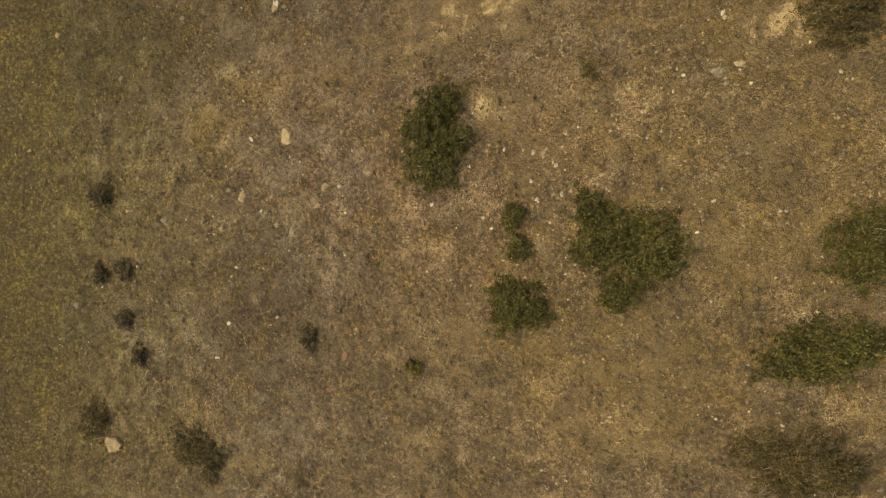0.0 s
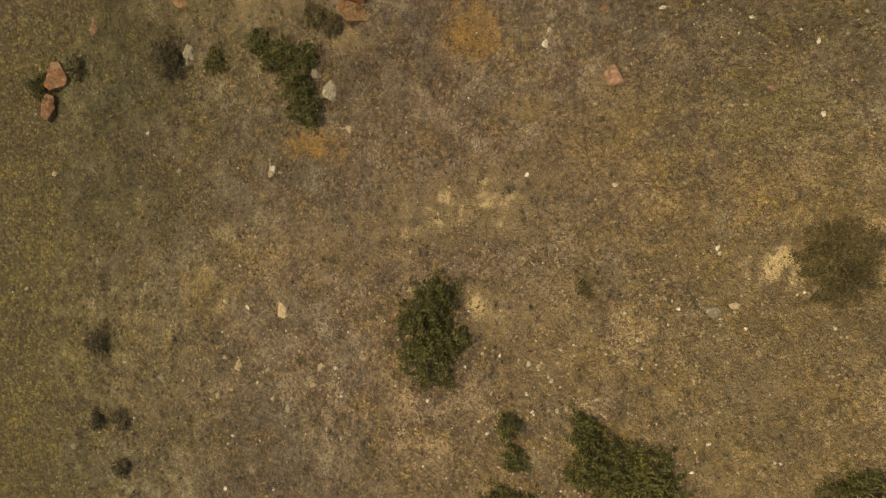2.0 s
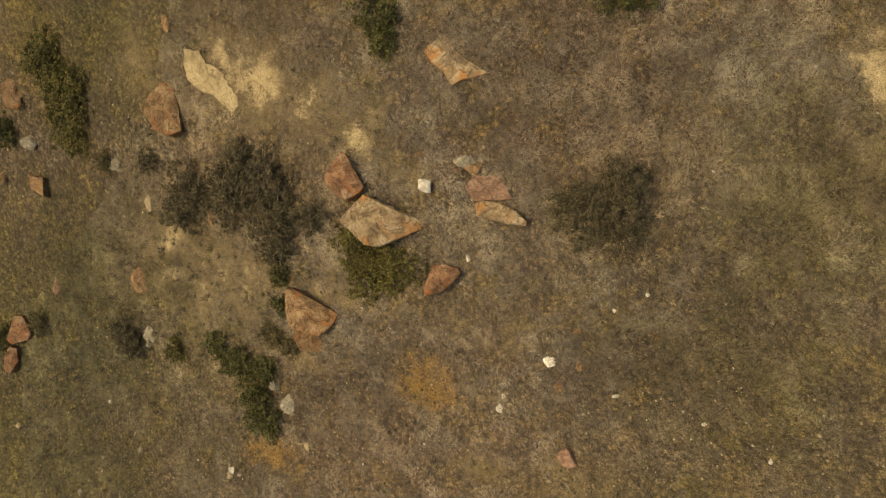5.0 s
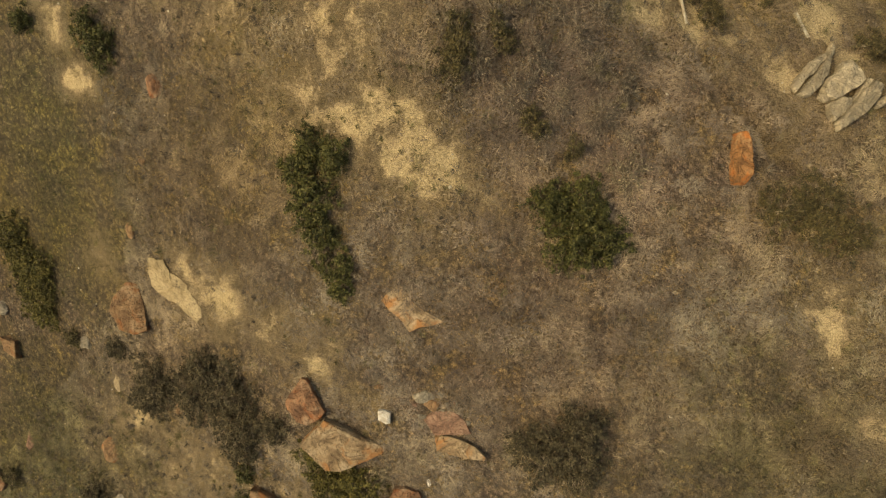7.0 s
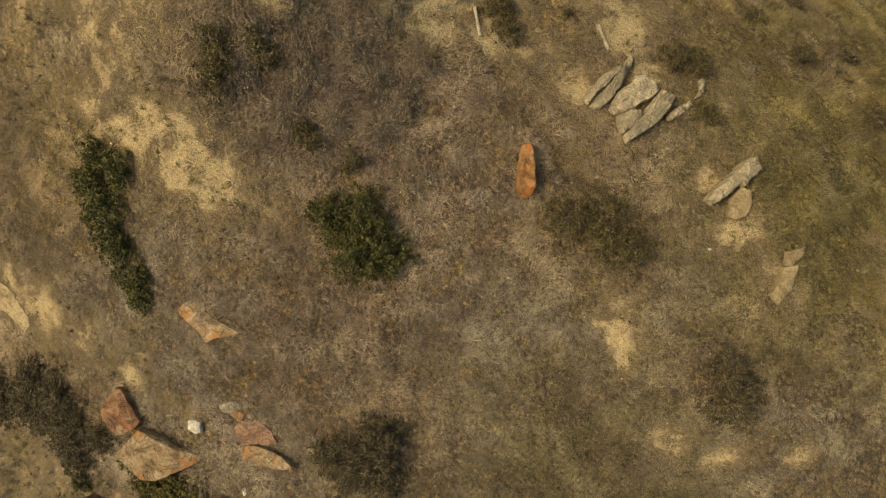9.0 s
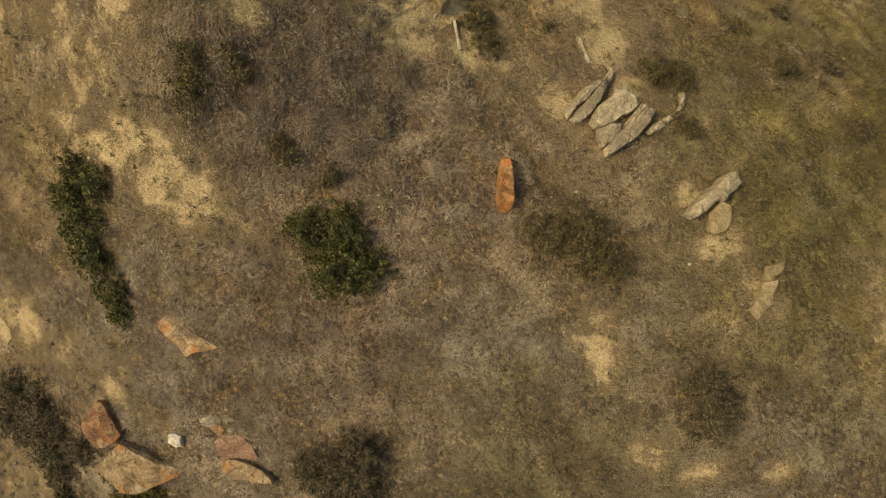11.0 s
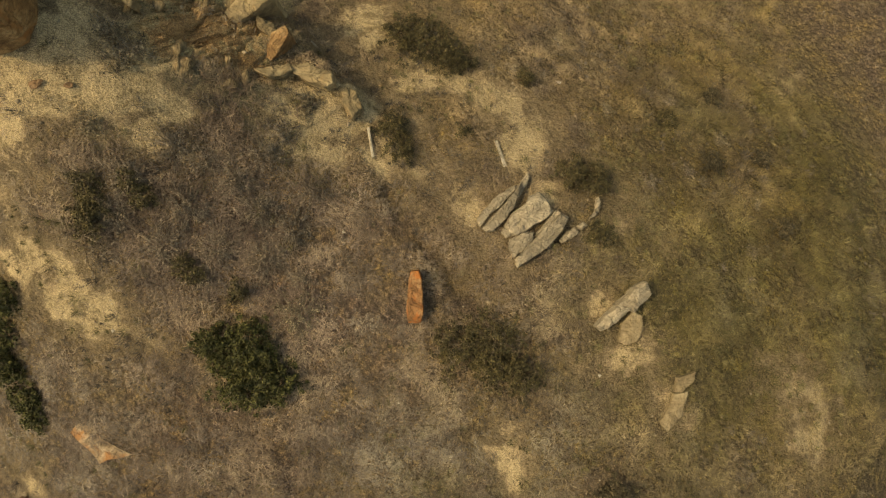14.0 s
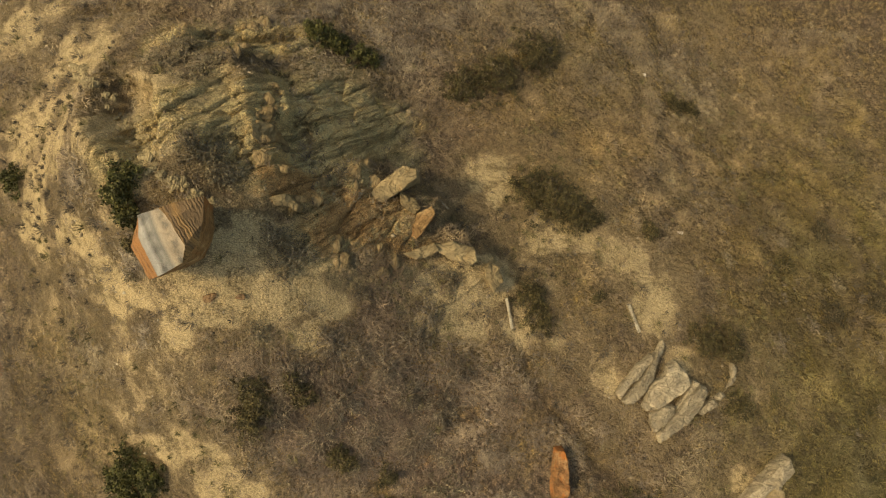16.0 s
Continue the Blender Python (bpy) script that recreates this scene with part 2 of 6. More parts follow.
STONE = {
    "slab": mat_stone("sandy_rock_slab", (0.148, 0.109, 0.059), (0.215, 0.159, 0.088), (0.275, 0.211, 0.122), 2.0, crack=False),
    "pale": mat_stone("pale_sandstone", (0.211, 0.156, 0.094), (0.312, 0.234, 0.140), (0.390, 0.304, 0.195), 3.0, crack=False),
    "white": mat_stone("white_quartz", (0.342, 0.291, 0.231), (0.494, 0.436, 0.357), (0.627, 0.572, 0.493), 5.0, crack=False),
    "grey": mat_stone("grey_limestone", (0.133, 0.109, 0.078), (0.218, 0.183, 0.133), (0.296, 0.250, 0.187), 4.0),
    "pink": mat_stone("pink_stone", (0.149, 0.082, 0.055), (0.236, 0.133, 0.087), (0.306, 0.183, 0.121), 4.0),
    "orange": mat_stone("orange_petrified_wood", (0.106, 0.058, 0.029), (0.192, 0.114, 0.058), (0.252, 0.165, 0.095), 2.4, (0.199, 0.080, 0.029)),
    "red": mat_stone("red_petrified_wood", (0.085, 0.043, 0.024), (0.165, 0.085, 0.045), (0.213, 0.136, 0.082), 2.2, (0.189, 0.060, 0.019)),
    "tan": mat_stone("tan_petrified_wood", (0.126, 0.081, 0.044), (0.222, 0.154, 0.089), (0.289, 0.212, 0.133), 2.0, (0.230, 0.104, 0.037)),
    "stone": mat_stone("lichened_sandstone", (0.175, 0.138, 0.090), (0.285, 0.228, 0.150), (0.385, 0.310, 0.205), 2.4, (0.19, 0.155, 0.108)),
    "log": mat_stone("bright_petrified_log", (0.115, 0.055, 0.022), (0.205, 0.098, 0.038), (0.245, 0.138, 0.066), 3.2, (0.262, 0.088, 0.022)),
    "block": mat_stone("ledge_sandstone", (0.178, 0.129, 0.069), (0.264, 0.191, 0.099), (0.332, 0.248, 0.134), 1.8, (0.212, 0.136, 0.062)),
    "redblock": mat_stone("rusty_ledge_stone", (0.140, 0.076, 0.032), (0.257, 0.148, 0.063), (0.328, 0.210, 0.100), 2.4, (0.234, 0.105, 0.036)),
    "clod": mat_stone("grey_green_clay", (0.19, 0.147, 0.080), (0.29, 0.226, 0.124), (0.38, 0.295, 0.162), 3.0, (0.18, 0.146, 0.085)),
    "ledge": mat_stone("broken_sandstone", (0.125, 0.090, 0.047), (0.226, 0.160, 0.082), (0.312, 0.226, 0.121), 2.6, (0.203, 0.109, 0.043)),
    "plank": mat_stone("weathered_wood", (0.172, 0.133, 0.086), (0.312, 0.257, 0.179), (0.406, 0.351, 0.257), 6.0, crack=False, bump=0.01),
}
PEBBLES = mat_plant("pebble_stone", [(0.0, (0.18, 0.13, 0.082)), (0.5, (0.30, 0.225, 0.14)), (0.85, (0.38, 0.30, 0.20)), (1.0, (0.56, 0.49, 0.37))])
CRUMBS = mat_plant("dry_earth_crumbs", [(0.0, (0.06, 0.046, 0.032)), (0.5, (0.15, 0.112, 0.07)), (0.85, (0.30, 0.222, 0.135)), (1.0, (0.48, 0.38, 0.25))], 0.95)
GRASS = mat_plant("dry_grass_blades", [(0.1, (0.085, 0.066, 0.054)), (0.4, (0.176, 0.137, 0.104)), (0.65, (0.289, 0.222, 0.157)), (0.92, (0.540, 0.426, 0.274))], clumps=True, toned=True)
GRASS_OLIVE = mat_plant("olive_grass_blades", [(0.1, (0.06, 0.052, 0.028)), (0.35, (0.13, 0.110, 0.058)), (0.6, (0.20, 0.164, 0.09)), (0.95, (0.36, 0.288, 0.158))], clumps=True, toned=True)
TUFTS = mat_plant("grey_tuft_blades", [(0.0, (0.060, 0.049, 0.037)), (0.5, (0.118, 0.096, 0.072)), (1.0, (0.24, 0.192, 0.135))], 0.85)
STRAW = mat_plant("lying_straw", [(0.1, (0.075, 0.057, 0.044)), (0.4, (0.166, 0.126, 0.090)), (0.7, (0.304, 0.232, 0.154)), (0.95, (0.540, 0.424, 0.264))], 0.8, toned=True)
HERBS = mat_plant("greenish_dry_blades", [(0.0, (0.07, 0.062, 0.026)), (0.5, (0.14, 0.118, 0.052)), (1.0, (0.27, 0.22, 0.11))], 0.85)
LEAVES = {
    "green": mat_plant("dark_green_leaves", [(0.0, (0.031, 0.032, 0.008)), (0.55, (0.070, 0.068, 0.019)), (1.0, (0.160, 0.145, 0.048))], 0.6, True),
    "bright": mat_plant("fresh_green_leaves", [(0.0, (0.038, 0.035, 0.008)), (0.55, (0.098, 0.084, 0.022)), (1.0, (0.205, 0.168, 0.052))], 0.6, True),
    "olive": mat_plant("olive_brown_leaves", [(0.0, (0.034, 0.028, 0.013)), (0.5, (0.078, 0.064, 0.026)), (1.0, (0.19, 0.148, 0.064))], 0.7, True),
    "dry": mat_plant("withered_leaves", [(0.0, (0.106, 0.089, 0.056)), (0.5, (0.231, 0.188, 0.117)), (1.0, (0.463, 0.366, 0.225))], 0.8, True),
    "brush": mat_plant("grey_brush_leaves", [(0.0, (0.085, 0.068, 0.052)), (0.5, (0.190, 0.150, 0.110)), (1.0, (0.42, 0.33, 0.225))], 0.8, True),
    "dark": mat_plant("dark_dusty_leaves", [(0.0, (0.036, 0.030, 0.016)), (0.5, (0.075, 0.061, 0.034)), (1.0, (0.182, 0.146, 0.086))], 0.8, True),
}
TWIGS = mat_plant("grey_twigs", [(0.0, (0.11, 0.088, 0.062)), (0.6, (0.23, 0.18, 0.125)), (1.0, (0.42, 0.345, 0.25))], 0.85)


def mat_banded(name, stops, across, width, line=14.0, rough_level=0.5, wander=0.16):
    """Bands that run along the grain of petrified wood; across: the way over the bands, in metres from -width to width."""
    m, t, b = nodes_of(name)
    co = add(t, "ShaderNodeTexCoord")
    d = add(t, "ShaderNodeVectorMath", [(co.outputs["Object"], 0)], op="DOT_PRODUCT")
    d.inputs[1].default_value = across
    w = tex(t, 2.2, 5, 0.6)
    pos = calc(t, "ADD", calc(t, "MULTIPLY", d.outputs["Value"], 0.5 / width), calc(t, "MULTIPLY", calc(t, "SUBTRACT", w, 0.5), wander))
    col = ramp(t, calc(t, "ADD", pos, 0.5), stops)
    grain = calc(t, "SINE", calc(t, "MULTIPLY", pos, line * 6.28))
    stripe = calc(t, "MULTIPLY", calc(t, "ADD", grain, 1.0), calc(t, "MULTIPLY", ramp(t, tex(t, 4.0, 5), [(0.4, (0, 0, 0)), (0.62, (1, 1, 1))]), 0.55))
    col = mix(t, calc(t, "MULTIPLY", stripe, 0.8, True), col, tuple(c * 0.35 for c in stops[len(stops) // 2][1]))
    f = tex(t, 24.0, 6, 0.7)
    col = mix(t, ramp(t, f, [(0.5, (0, 0, 0)), (0.75, (0.5, 0.5, 0.5))]), col, (0.12, 0.08, 0.05))
    t.links.new(col, b.inputs["Base Color"])
    b.inputs["Roughness"].default_value = rough_level
    relief(t, b, calc(t, "ADD", f, stripe), 0.7, 0.03)
    return m


ACROSS = (0.865, 0.5, 0.0)
HEART = mat_banded("banded_heartwood", [(0.0, (0.20, 0.18, 0.15)), (0.1, (0.27, 0.25, 0.22)), (0.2, (0.10, 0.093, 0.078)), (0.28, (0.21, 0.19, 0.16)), (0.36, (0.12, 0.108, 0.088)), (0.44, (0.27, 0.215, 0.15)), (0.6, (0.32, 0.24, 0.155)), (1.0, (0.26, 0.175, 0.10))], (0.94, 0.34, 0.0), 0.5, 2.6, 0.5, 0.08)
BARK = mat_banded("petrified_bark", [(0.0, (0.30, 0.165, 0.06)), (0.3, (0.26, 0.138, 0.046)), (0.5, (0.11, 0.062, 0.026)), (0.65, (0.31, 0.17, 0.058)), (0.8, (0.10, 0.058, 0.026)), (0.9, (0.28, 0.15, 0.05)), (1.0, (0.12, 0.07, 0.03))], ACROSS, 0.5, 19.0, 0.8, 0.24)
RIND = mat_banded("orange_rind", [(0.0, (0.24, 0.102, 0.028)), (0.5, (0.29, 0.130, 0.037)), (1.0, (0.20, 0.084, 0.022))], ACROSS, 0.3, 5.0, 0.8)

# ---- the hillside ----
GRID_Y = (-8, 1, 10, 19, 28, 37)
SWELLS = (
    (-3.86, -1.55, 0.34, 1.73, 0.77), (-2.97, 0.82, 1.48, 4.78, 3.04), (-2.49, -1.26, -0.54, 2.45, 2.85),
    (-2.97, -0.29, 3.09, 1.32, 3.56), (0.04, 1.26, 2.38, 3.74, 3.55), (0.38, 2.05, 4.2, 1.6, -2.94),
)
KNOLLS = (
    (2.5, 30.5, 2.6, 1.74),
    (6.5, 32.0, 3.2, 0.14),
    (-2.0, 32.0, 3.2, 0.15),
    (2.0, 26.0, 3.2, 0.81),
    (9.0, 29.0, 3.2, -0.48),
    (1.2, 33.5, 2.2, 2.67),
    (3.8, 35.2, 2.2, -0.77),
    (7.0, 34.8, 2.6, -0.99),
    (1.0, 37.0, 2.6, -0.37),
    (1.0, 33.2, 1.0, 0.27), (0.0, 34.2, 1.0, 0.59), (1.0, 35.6, 1.0, -0.43), (6.8, 33.8, 1.0, -0.21), (8.2, 33.6, 1.0, -0.19),
    (2.7, 31.3, 1.0, -0.46), (-2.4, 32.2, 1.0, 0.29), (4.0, 34.9, 0.9, 0.65), (1.0, 31.2, 1.0, -0.32), (3.1, 33.4, 0.5, -0.45),
)

# washed-out rills and gullies with their depth and width; the crest beside the gully stands up
CUTS = (
    (((9.2, 28.17), (9.78, 27.01), (10.57, 26.36), (10.86, 25.65), (11.49, 25.16)), 0.3, 0.16),
    (((2.53, 36.09), (2.96, 35.28), (3.39, 34.18), (3.77, 33.06), (4.35, 32.60), (4.73, 31.87)), 0.32, 0.3),
    (((1.03, 36.49), (1.79, 36.52), (3.03, 36.82)), 0.4, 0.14),
    (((-2.57, 37.48), (-1.27, 37.54), (0.35, 37.24)), 0.4, 0.2),
    (((0.54, 36.86), (1.62, 36.32), (2.41, 35.73), (2.84, 34.42), (3.09, 33.50), (3.66, 32.83)), -0.3, 0.28),
)
HOLLOW = (0.40, 33.92, 1.15, 0.6, 130, 1.4)
# ledges: a line walked with the high ground on its right hand, the rise of the brink, the fall below it and their reach
LIPS = (
    (((0.2, 36.9), (0.95, 36.35), (1.88, 36.0), (2.52, 35.5), (3.2, 35.1), (3.55, 34.3), (3.38, 33.6), (3.6, 32.95), (4.2, 32.45)), 0.75, 0.12, 0.9),
    (((4.6, 33.5), (5.5, 33.2), (6.4, 32.95), (6.98, 32.25), (7.45, 31.5), (8.15, 31.05), (8.6, 30.6), (8.85, 30.05)), 0.42, 0.6, 1.1),
    (((-1.2, 36.2), (-0.5, 34.9), (-0.06, 33.95), (0.56, 33.12), (1.05, 32.65)), 0.28, 0.15, 0.5),
)


def lattice(ix, iy, seed):
    n = (ix * 374761393 + iy * 668265263 + seed * 974634777) & 0x7FFFFFFF
    n = ((n ^ (n >> 13)) * 1274126177) & 0x7FFFFFFF
    return ((n ^ (n >> 16)) & 0xFFFF) / 65535.0


def rough(x, y, size, seed, octaves=3):
    """Layered value noise from -1 to 1, for arrays."""
    total, amp, norm = 0.0, 1.0, 0.0
    for k in range(octaves):
        u, v = np.asarray(x) / size * 2**k, np.asarray(y) / size * 2**k
        iu, iv = np.floor(u).astype(np.int64), np.floor(v).astype(np.int64)
        fu, fv = u - iu, v - iv
        fu, fv = fu * fu * (3 - 2 * fu), fv * fv * (3 - 2 * fv)
        a = lattice(iu, iv, seed + k) * (1 - fu) + lattice(iu + 1, iv, seed + k) * fu
        c = lattice(iu, iv + 1, seed + k) * (1 - fu) + lattice(iu + 1, iv + 1, seed + k) * fu
        total, norm, amp = total + amp * (2 * (a * (1 - fv) + c * fv) - 1), norm + amp, amp * 0.5
    return total / norm


SOILS = {k: [] for k in ("sand", "ochre", "clay", "yellow", "rust", "dark", "gravel", "strata", "scrub", "olive_dark", "red")}


def soil(kind, x, y, rx, ry, turn=0):
    """One patch of bare or tinted ground."""
    where = {"pale": "sand", "tan": "sand", "smooth": "clay", "orange": "ochre", "green": "olive_dark", "grey": "olive_dark"}.get(kind, kind)
    power = {"pale": 0.62, "tan": 0.80, "red": 0.4, "smooth": 0.9, "sand": 0.95, "green": 0.5, "grey": 0.5, "yellow": 0.6, "dark": 0.95, "orange": 0.85, "olive_dark": 1.0}.get(kind, 1.0)
    if kind == "smooth":
        SOILS["sand"].append((x, y, rx * 1.15, ry * 1.15, turn, 0.75))
    SOILS[where].append((x, y, rx, ry, turn, power))


FIELDS = {}
STEP, WEST, SOUTH, EAST, NORTH = 0.08, -24.0, -14.0, 30.0, 44.0


def laid(kind, x, y):
    """How much of a soil its patches lay down at x, y, from 0 to 1."""
    best = np.zeros(np.shape(x))
    wx, wy = x + 0.38 * rough(x, y, 1.4, 5, 5), y + 0.38 * rough(x, y, 1.4, 9, 5)
    fray = 0.42 * rough(x, y, 0.9, 13, 5)
    for px, py, rx, ry, turn, power in SOILS[kind]:
        c, s = math.cos(radians(turn)), math.sin(radians(turn))
        u, v = ((wx - px) * c + (wy - py) * s) / rx, (-(wx - px) * s + (wy - py) * c) / ry
        best = np.maximum(best, power * np.clip(1.25 - np.sqrt(u * u + v * v) * 0.75, 0, 1) ** 1.3)
    return np.clip(best + fray * np.clip(best * 3, 0, 1) * np.clip((1.15 - best) * 3, 0, 1), 0, 1)


def between(grid, x, y):
    """Reads a chart of the hillside at x, y; its border stands for all beyond."""
    u = np.clip((np.asarray(x, float) - WEST) / STEP, 0, grid.shape[1] - 1.001)
    v = np.clip((np.asarray(y, float) - SOUTH) / STEP, 0, grid.shape[0] - 1.001)
    i, j = u.astype(np.int64), v.astype(np.int64)
    u, v = u - i, v - j
    return (grid[j, i] * (1 - u) + grid[j, i + 1] * u) * (1 - v) + (grid[j + 1, i] * (1 - u) + grid[j + 1, i + 1] * u) * v


def chart(of):
    return of(*np.meshgrid(np.arange(WEST, EAST, STEP), np.arange(SOUTH, NORTH, STEP)))


def amount(kind, x, y):
    """How much of a soil lies at x, y, from 0 to 1, off a chart drawn once."""
    if kind not in FIELDS:
        FIELDS[kind] = chart(lambda gx, gy: laid(kind, gx, gy))
    return between(FIELDS[kind], x, y)


def lie(x, y):
    """The ground's height off a chart, for the many small things on it."""
    if "height" not in FIELDS:
        FIELDS["height"] = chart(ground_z)
    return between(FIELDS["height"], x, y)


def cover(x, y):
    """The tint of the turf at x, y: brown, and greener, yellower, greyer, darker or rustier where the patches are."""
    c = np.ones(np.shape(x) + (3,)) * (1 + 0.16 * rough(x, y, 1.7, 103, 4))[..., None]
    for kind, way in (("olive_dark", (0.77, 0.84, 0.63)), ("yellow", (1.28, 1.16, 0.80)), ("dark", (0.70, 0.69, 0.70)), ("ochre", (1.2, 0.88, 0.5)), ("red", (1.12, 1.0, 0.97)), ("scrub", (0.86, 0.84, 0.88))):
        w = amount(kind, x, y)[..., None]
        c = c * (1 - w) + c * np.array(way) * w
    warm = (0.10 * rough(x, y, 3.1, 109, 3))[..., None]
    return c * (1 + warm * np.array((1.0, 0.1, -1.4)))


def bareness(x, y):
    """How much bare tan soil shows between the grass, from 0 to 1."""
    b = 0.18 + 0.55 * rough(x, y, 2.6, 101, 6) + 0.25 * rough(x, y, 0.7, 107, 3) + 0.90 * amount("sand", x, y) + 0.5 * amount("clay", x, y) + 0.4 * amount("rust", x, y)
    b = b + 0.22 * amount("yellow", x, y) + 0.06 * amount("gravel", x, y) - 0.22 * amount("dark", x, y) - 0.45 * amount("scrub", x, y) - 0.15 * amount("olive_dark", x, y)
    return np.clip(np.maximum(b, 1.3 * amount("sand", x, y) - 0.22), 0, 1)


def swell(x, y):
    """The broad shape of the hill."""
    z = -4.54 + -0.90 * np.tanh(x / 30.0) + -1.20 * np.tanh((y - 15) / 30.0)
    for gy, row in zip(GRID_Y, SWELLS):
        for gx, h in zip((-20, -10, 0, 10, 20), row):
            z = z + h * np.exp(-((x - gx) ** 2 + (y - gy) ** 2) / 84.5)
    for kx, ky, s, h in KNOLLS:
        z = z + h * np.exp(-((x - kx) ** 2 + (y - ky) ** 2) / (2 * s * s))
    return z


def away(x, y, line):
    """How far x, y lies from a line of points."""
    best = np.full(np.shape(x), 1e3)
    for a, c in zip(line, line[1:]):
        along = np.clip(((x - a[0]) * (c[0] - a[0]) + (y - a[1]) * (c[1] - a[1])) / ((c[0] - a[0]) ** 2 + (c[1] - a[1]) ** 2), 0, 1)
        best = np.minimum(best, np.hypot(x - a[0] - along * (c[0] - a[0]), y - a[1] - along * (c[1] - a[1])))
    return best


def beside(x, y, line):
    """The distance from a line of points, negative on its right hand, and how near the line's ends it lies."""
    best, sign = np.full(np.shape(x), 1e3), np.ones(np.shape(x))
    run, total = np.zeros(np.shape(x)), 0.0
    for a, c in zip(line, line[1:]):
        ex, ey = c[0] - a[0], c[1] - a[1]
        span = math.hypot(ex, ey)
        along = np.clip(((x - a[0]) * ex + (y - a[1]) * ey) / span**2, 0, 1)
        gap = np.hypot(x - a[0] - along * ex, y - a[1] - along * ey)
        nearer = gap < best
        best = np.where(nearer, gap, best)
        sign = np.where(nearer, np.sign(ex * (y - a[1]) - ey * (x - a[0])), sign)
        run = np.where(nearer, total + along * span, run)
        total += span
    return best * sign, np.clip(np.minimum(run, total - run) / 0.7, 0, 1)


def cells(x, y, size, seed):
    """Broken pieces: how far x, y lies inside its piece, and a number from 0 to 1 that the piece owns."""
    u, v = np.asarray(x, float) / size, np.asarray(y, float) / size
    iu, iv = np.floor(u).astype(np.int64), np.floor(v).astype(np.int64)
    first, second, own = np.full(u.shape, 9.0), np.full(u.shape, 9.0), np.zeros(u.shape)
    for du in (-1, 0, 1):
        for dv in (-1, 0, 1):
            gap = np.hypot(iu + du + lattice(iu + du, iv + dv, seed) - u, iv + dv + lattice(iu + du, iv + dv, seed + 7) - v)
            nearer = gap < first
            second = np.where(nearer, first, np.minimum(second, gap))
            own = np.where(nearer, lattice(iu + du, iv + dv, seed + 13), own)
            first = np.where(nearer, gap, first)
    return (second - first) * size, own


def ground_z(x, y):
    x, y = np.asarray(x, float), np.asarray(y, float)
    z = swell(x, y) + 0.07 * rough(x, y, 2.2, 21) + 0.06 * rough(x, y, 0.62, 31, 2)
    far = np.clip((np.hypot(x, y - 15) - 60) / 200, 0, 1)
    z = z + far * 14 * rough(x, y, 160, 77)
    worn = amount("strata", x, y)
    u, v = x * 0.76 + y * 0.65, y * 0.76 - x * 0.65
    wu, wv = u + 0.22 * rough(x, y, 0.9, 43, 3), v + 0.16 * rough(x, y, 0.7, 45, 3)
    big, own = cells(wu * 0.42, wv, 0.42, 51)
    small, bit = cells(wu * 0.75, wv, 0.17, 57)
    crag = 0.16 * (own - 0.5) - 0.15 * np.exp(-((big / 0.05) ** 2)) + 0.045 * (bit - 0.5) - 0.06 * np.exp(-((small / 0.03) ** 2)) + 0.05 * rough(x, y, 0.4, 61, 3) + 0.08
    z = z + np.clip(worn * 1.5, 0, 1) * crag
    jag = 0.12 * rough(x, y, 0.6, 87, 4)
    for line, deep, wide in CUTS:
        z = z - deep * np.exp(-(((away(x, y, line) + jag * wide / 0.3) / wide) ** 2))
    for line, rise, fall, reach in LIPS:
        off, whole = beside(x, y, line)
        off = off + 0.5 * jag + 0.25 * rough(x, y, 0.33, 93, 2)
        brink = 1 / (1 + np.exp(np.clip(off / 0.05, -30, 30)))
        z = z + whole * (rise * brink * np.exp(np.minimum(off, 0) / reach) - fall * (1 - brink) * np.exp(-np.maximum(off, 0) / reach))
    cx, cy, rx, ry, turn, deep = HOLLOW
    c, s = math.cos(radians(turn)), math.sin(radians(turn))
    q = np.hypot(((x - cx) * c + (y - cy) * s) / rx, ((y - cy) * c - (x - cx) * s) / ry) + 1.6 * jag
    z = z - deep / (1 + np.maximum(q, 0) ** 6)
    bare = np.maximum(amount("sand", x, y), amount("clay", x, y))
    return z - 0.05 * np.clip(bare * 1.5, 0, 1)


def height(x, y):
    return float(ground_z(np.array([x]), np.array([y]))[0])


def spaced(low, fine_low, fine_high, high, fine, coarse):
    """Grid lines: fine within, coarse about it, ever wider out to the far country."""
    inner = np.arange(fine_low, fine_high, fine)
    left, right = np.arange(low, fine_low, coarse), np.arange(fine_high, high, coarse)
    grow = np.cumsum(coarse * 1.16 ** np.arange(1, 50))
    return np.concatenate([low - grow[::-1], left, inner, right, high + grow])


def sheet(name, xs, ys):
    gx, gy = np.meshgrid(xs, ys)
    gx, gy = gx.ravel(), gy.ravel()
    me = bpy.data.meshes.new(name)
    nx, ny = len(xs), len(ys)
    i = (np.arange(ny - 1)[:, None] * nx + np.arange(nx - 1)).ravel()
    quads = np.stack([i, i + 1, i + nx + 1, i + nx], -1)
    fill(me, np.stack([gx, gy, ground_z(gx, gy)], -1), quads)
    for label, kinds in (("soil_a", ("sand", "ochre", "clay")), ("soil_b", ("yellow", "rust", "dark")), ("soil_c", ("strata", "olive_dark", "red"))):
        values = np.ones((len(gx), 4))
        for c, kind in enumerate(kinds):
            values[:, c] = bareness(gx, gy) if kind == "sand" else amount(kind, gx, gy)
        me.attributes.new(label, "FLOAT_COLOR", "POINT").data.foreach_set("color", values.ravel())
    me.polygons.foreach_set("use_smooth", np.ones(len(quads), bool))
    return me


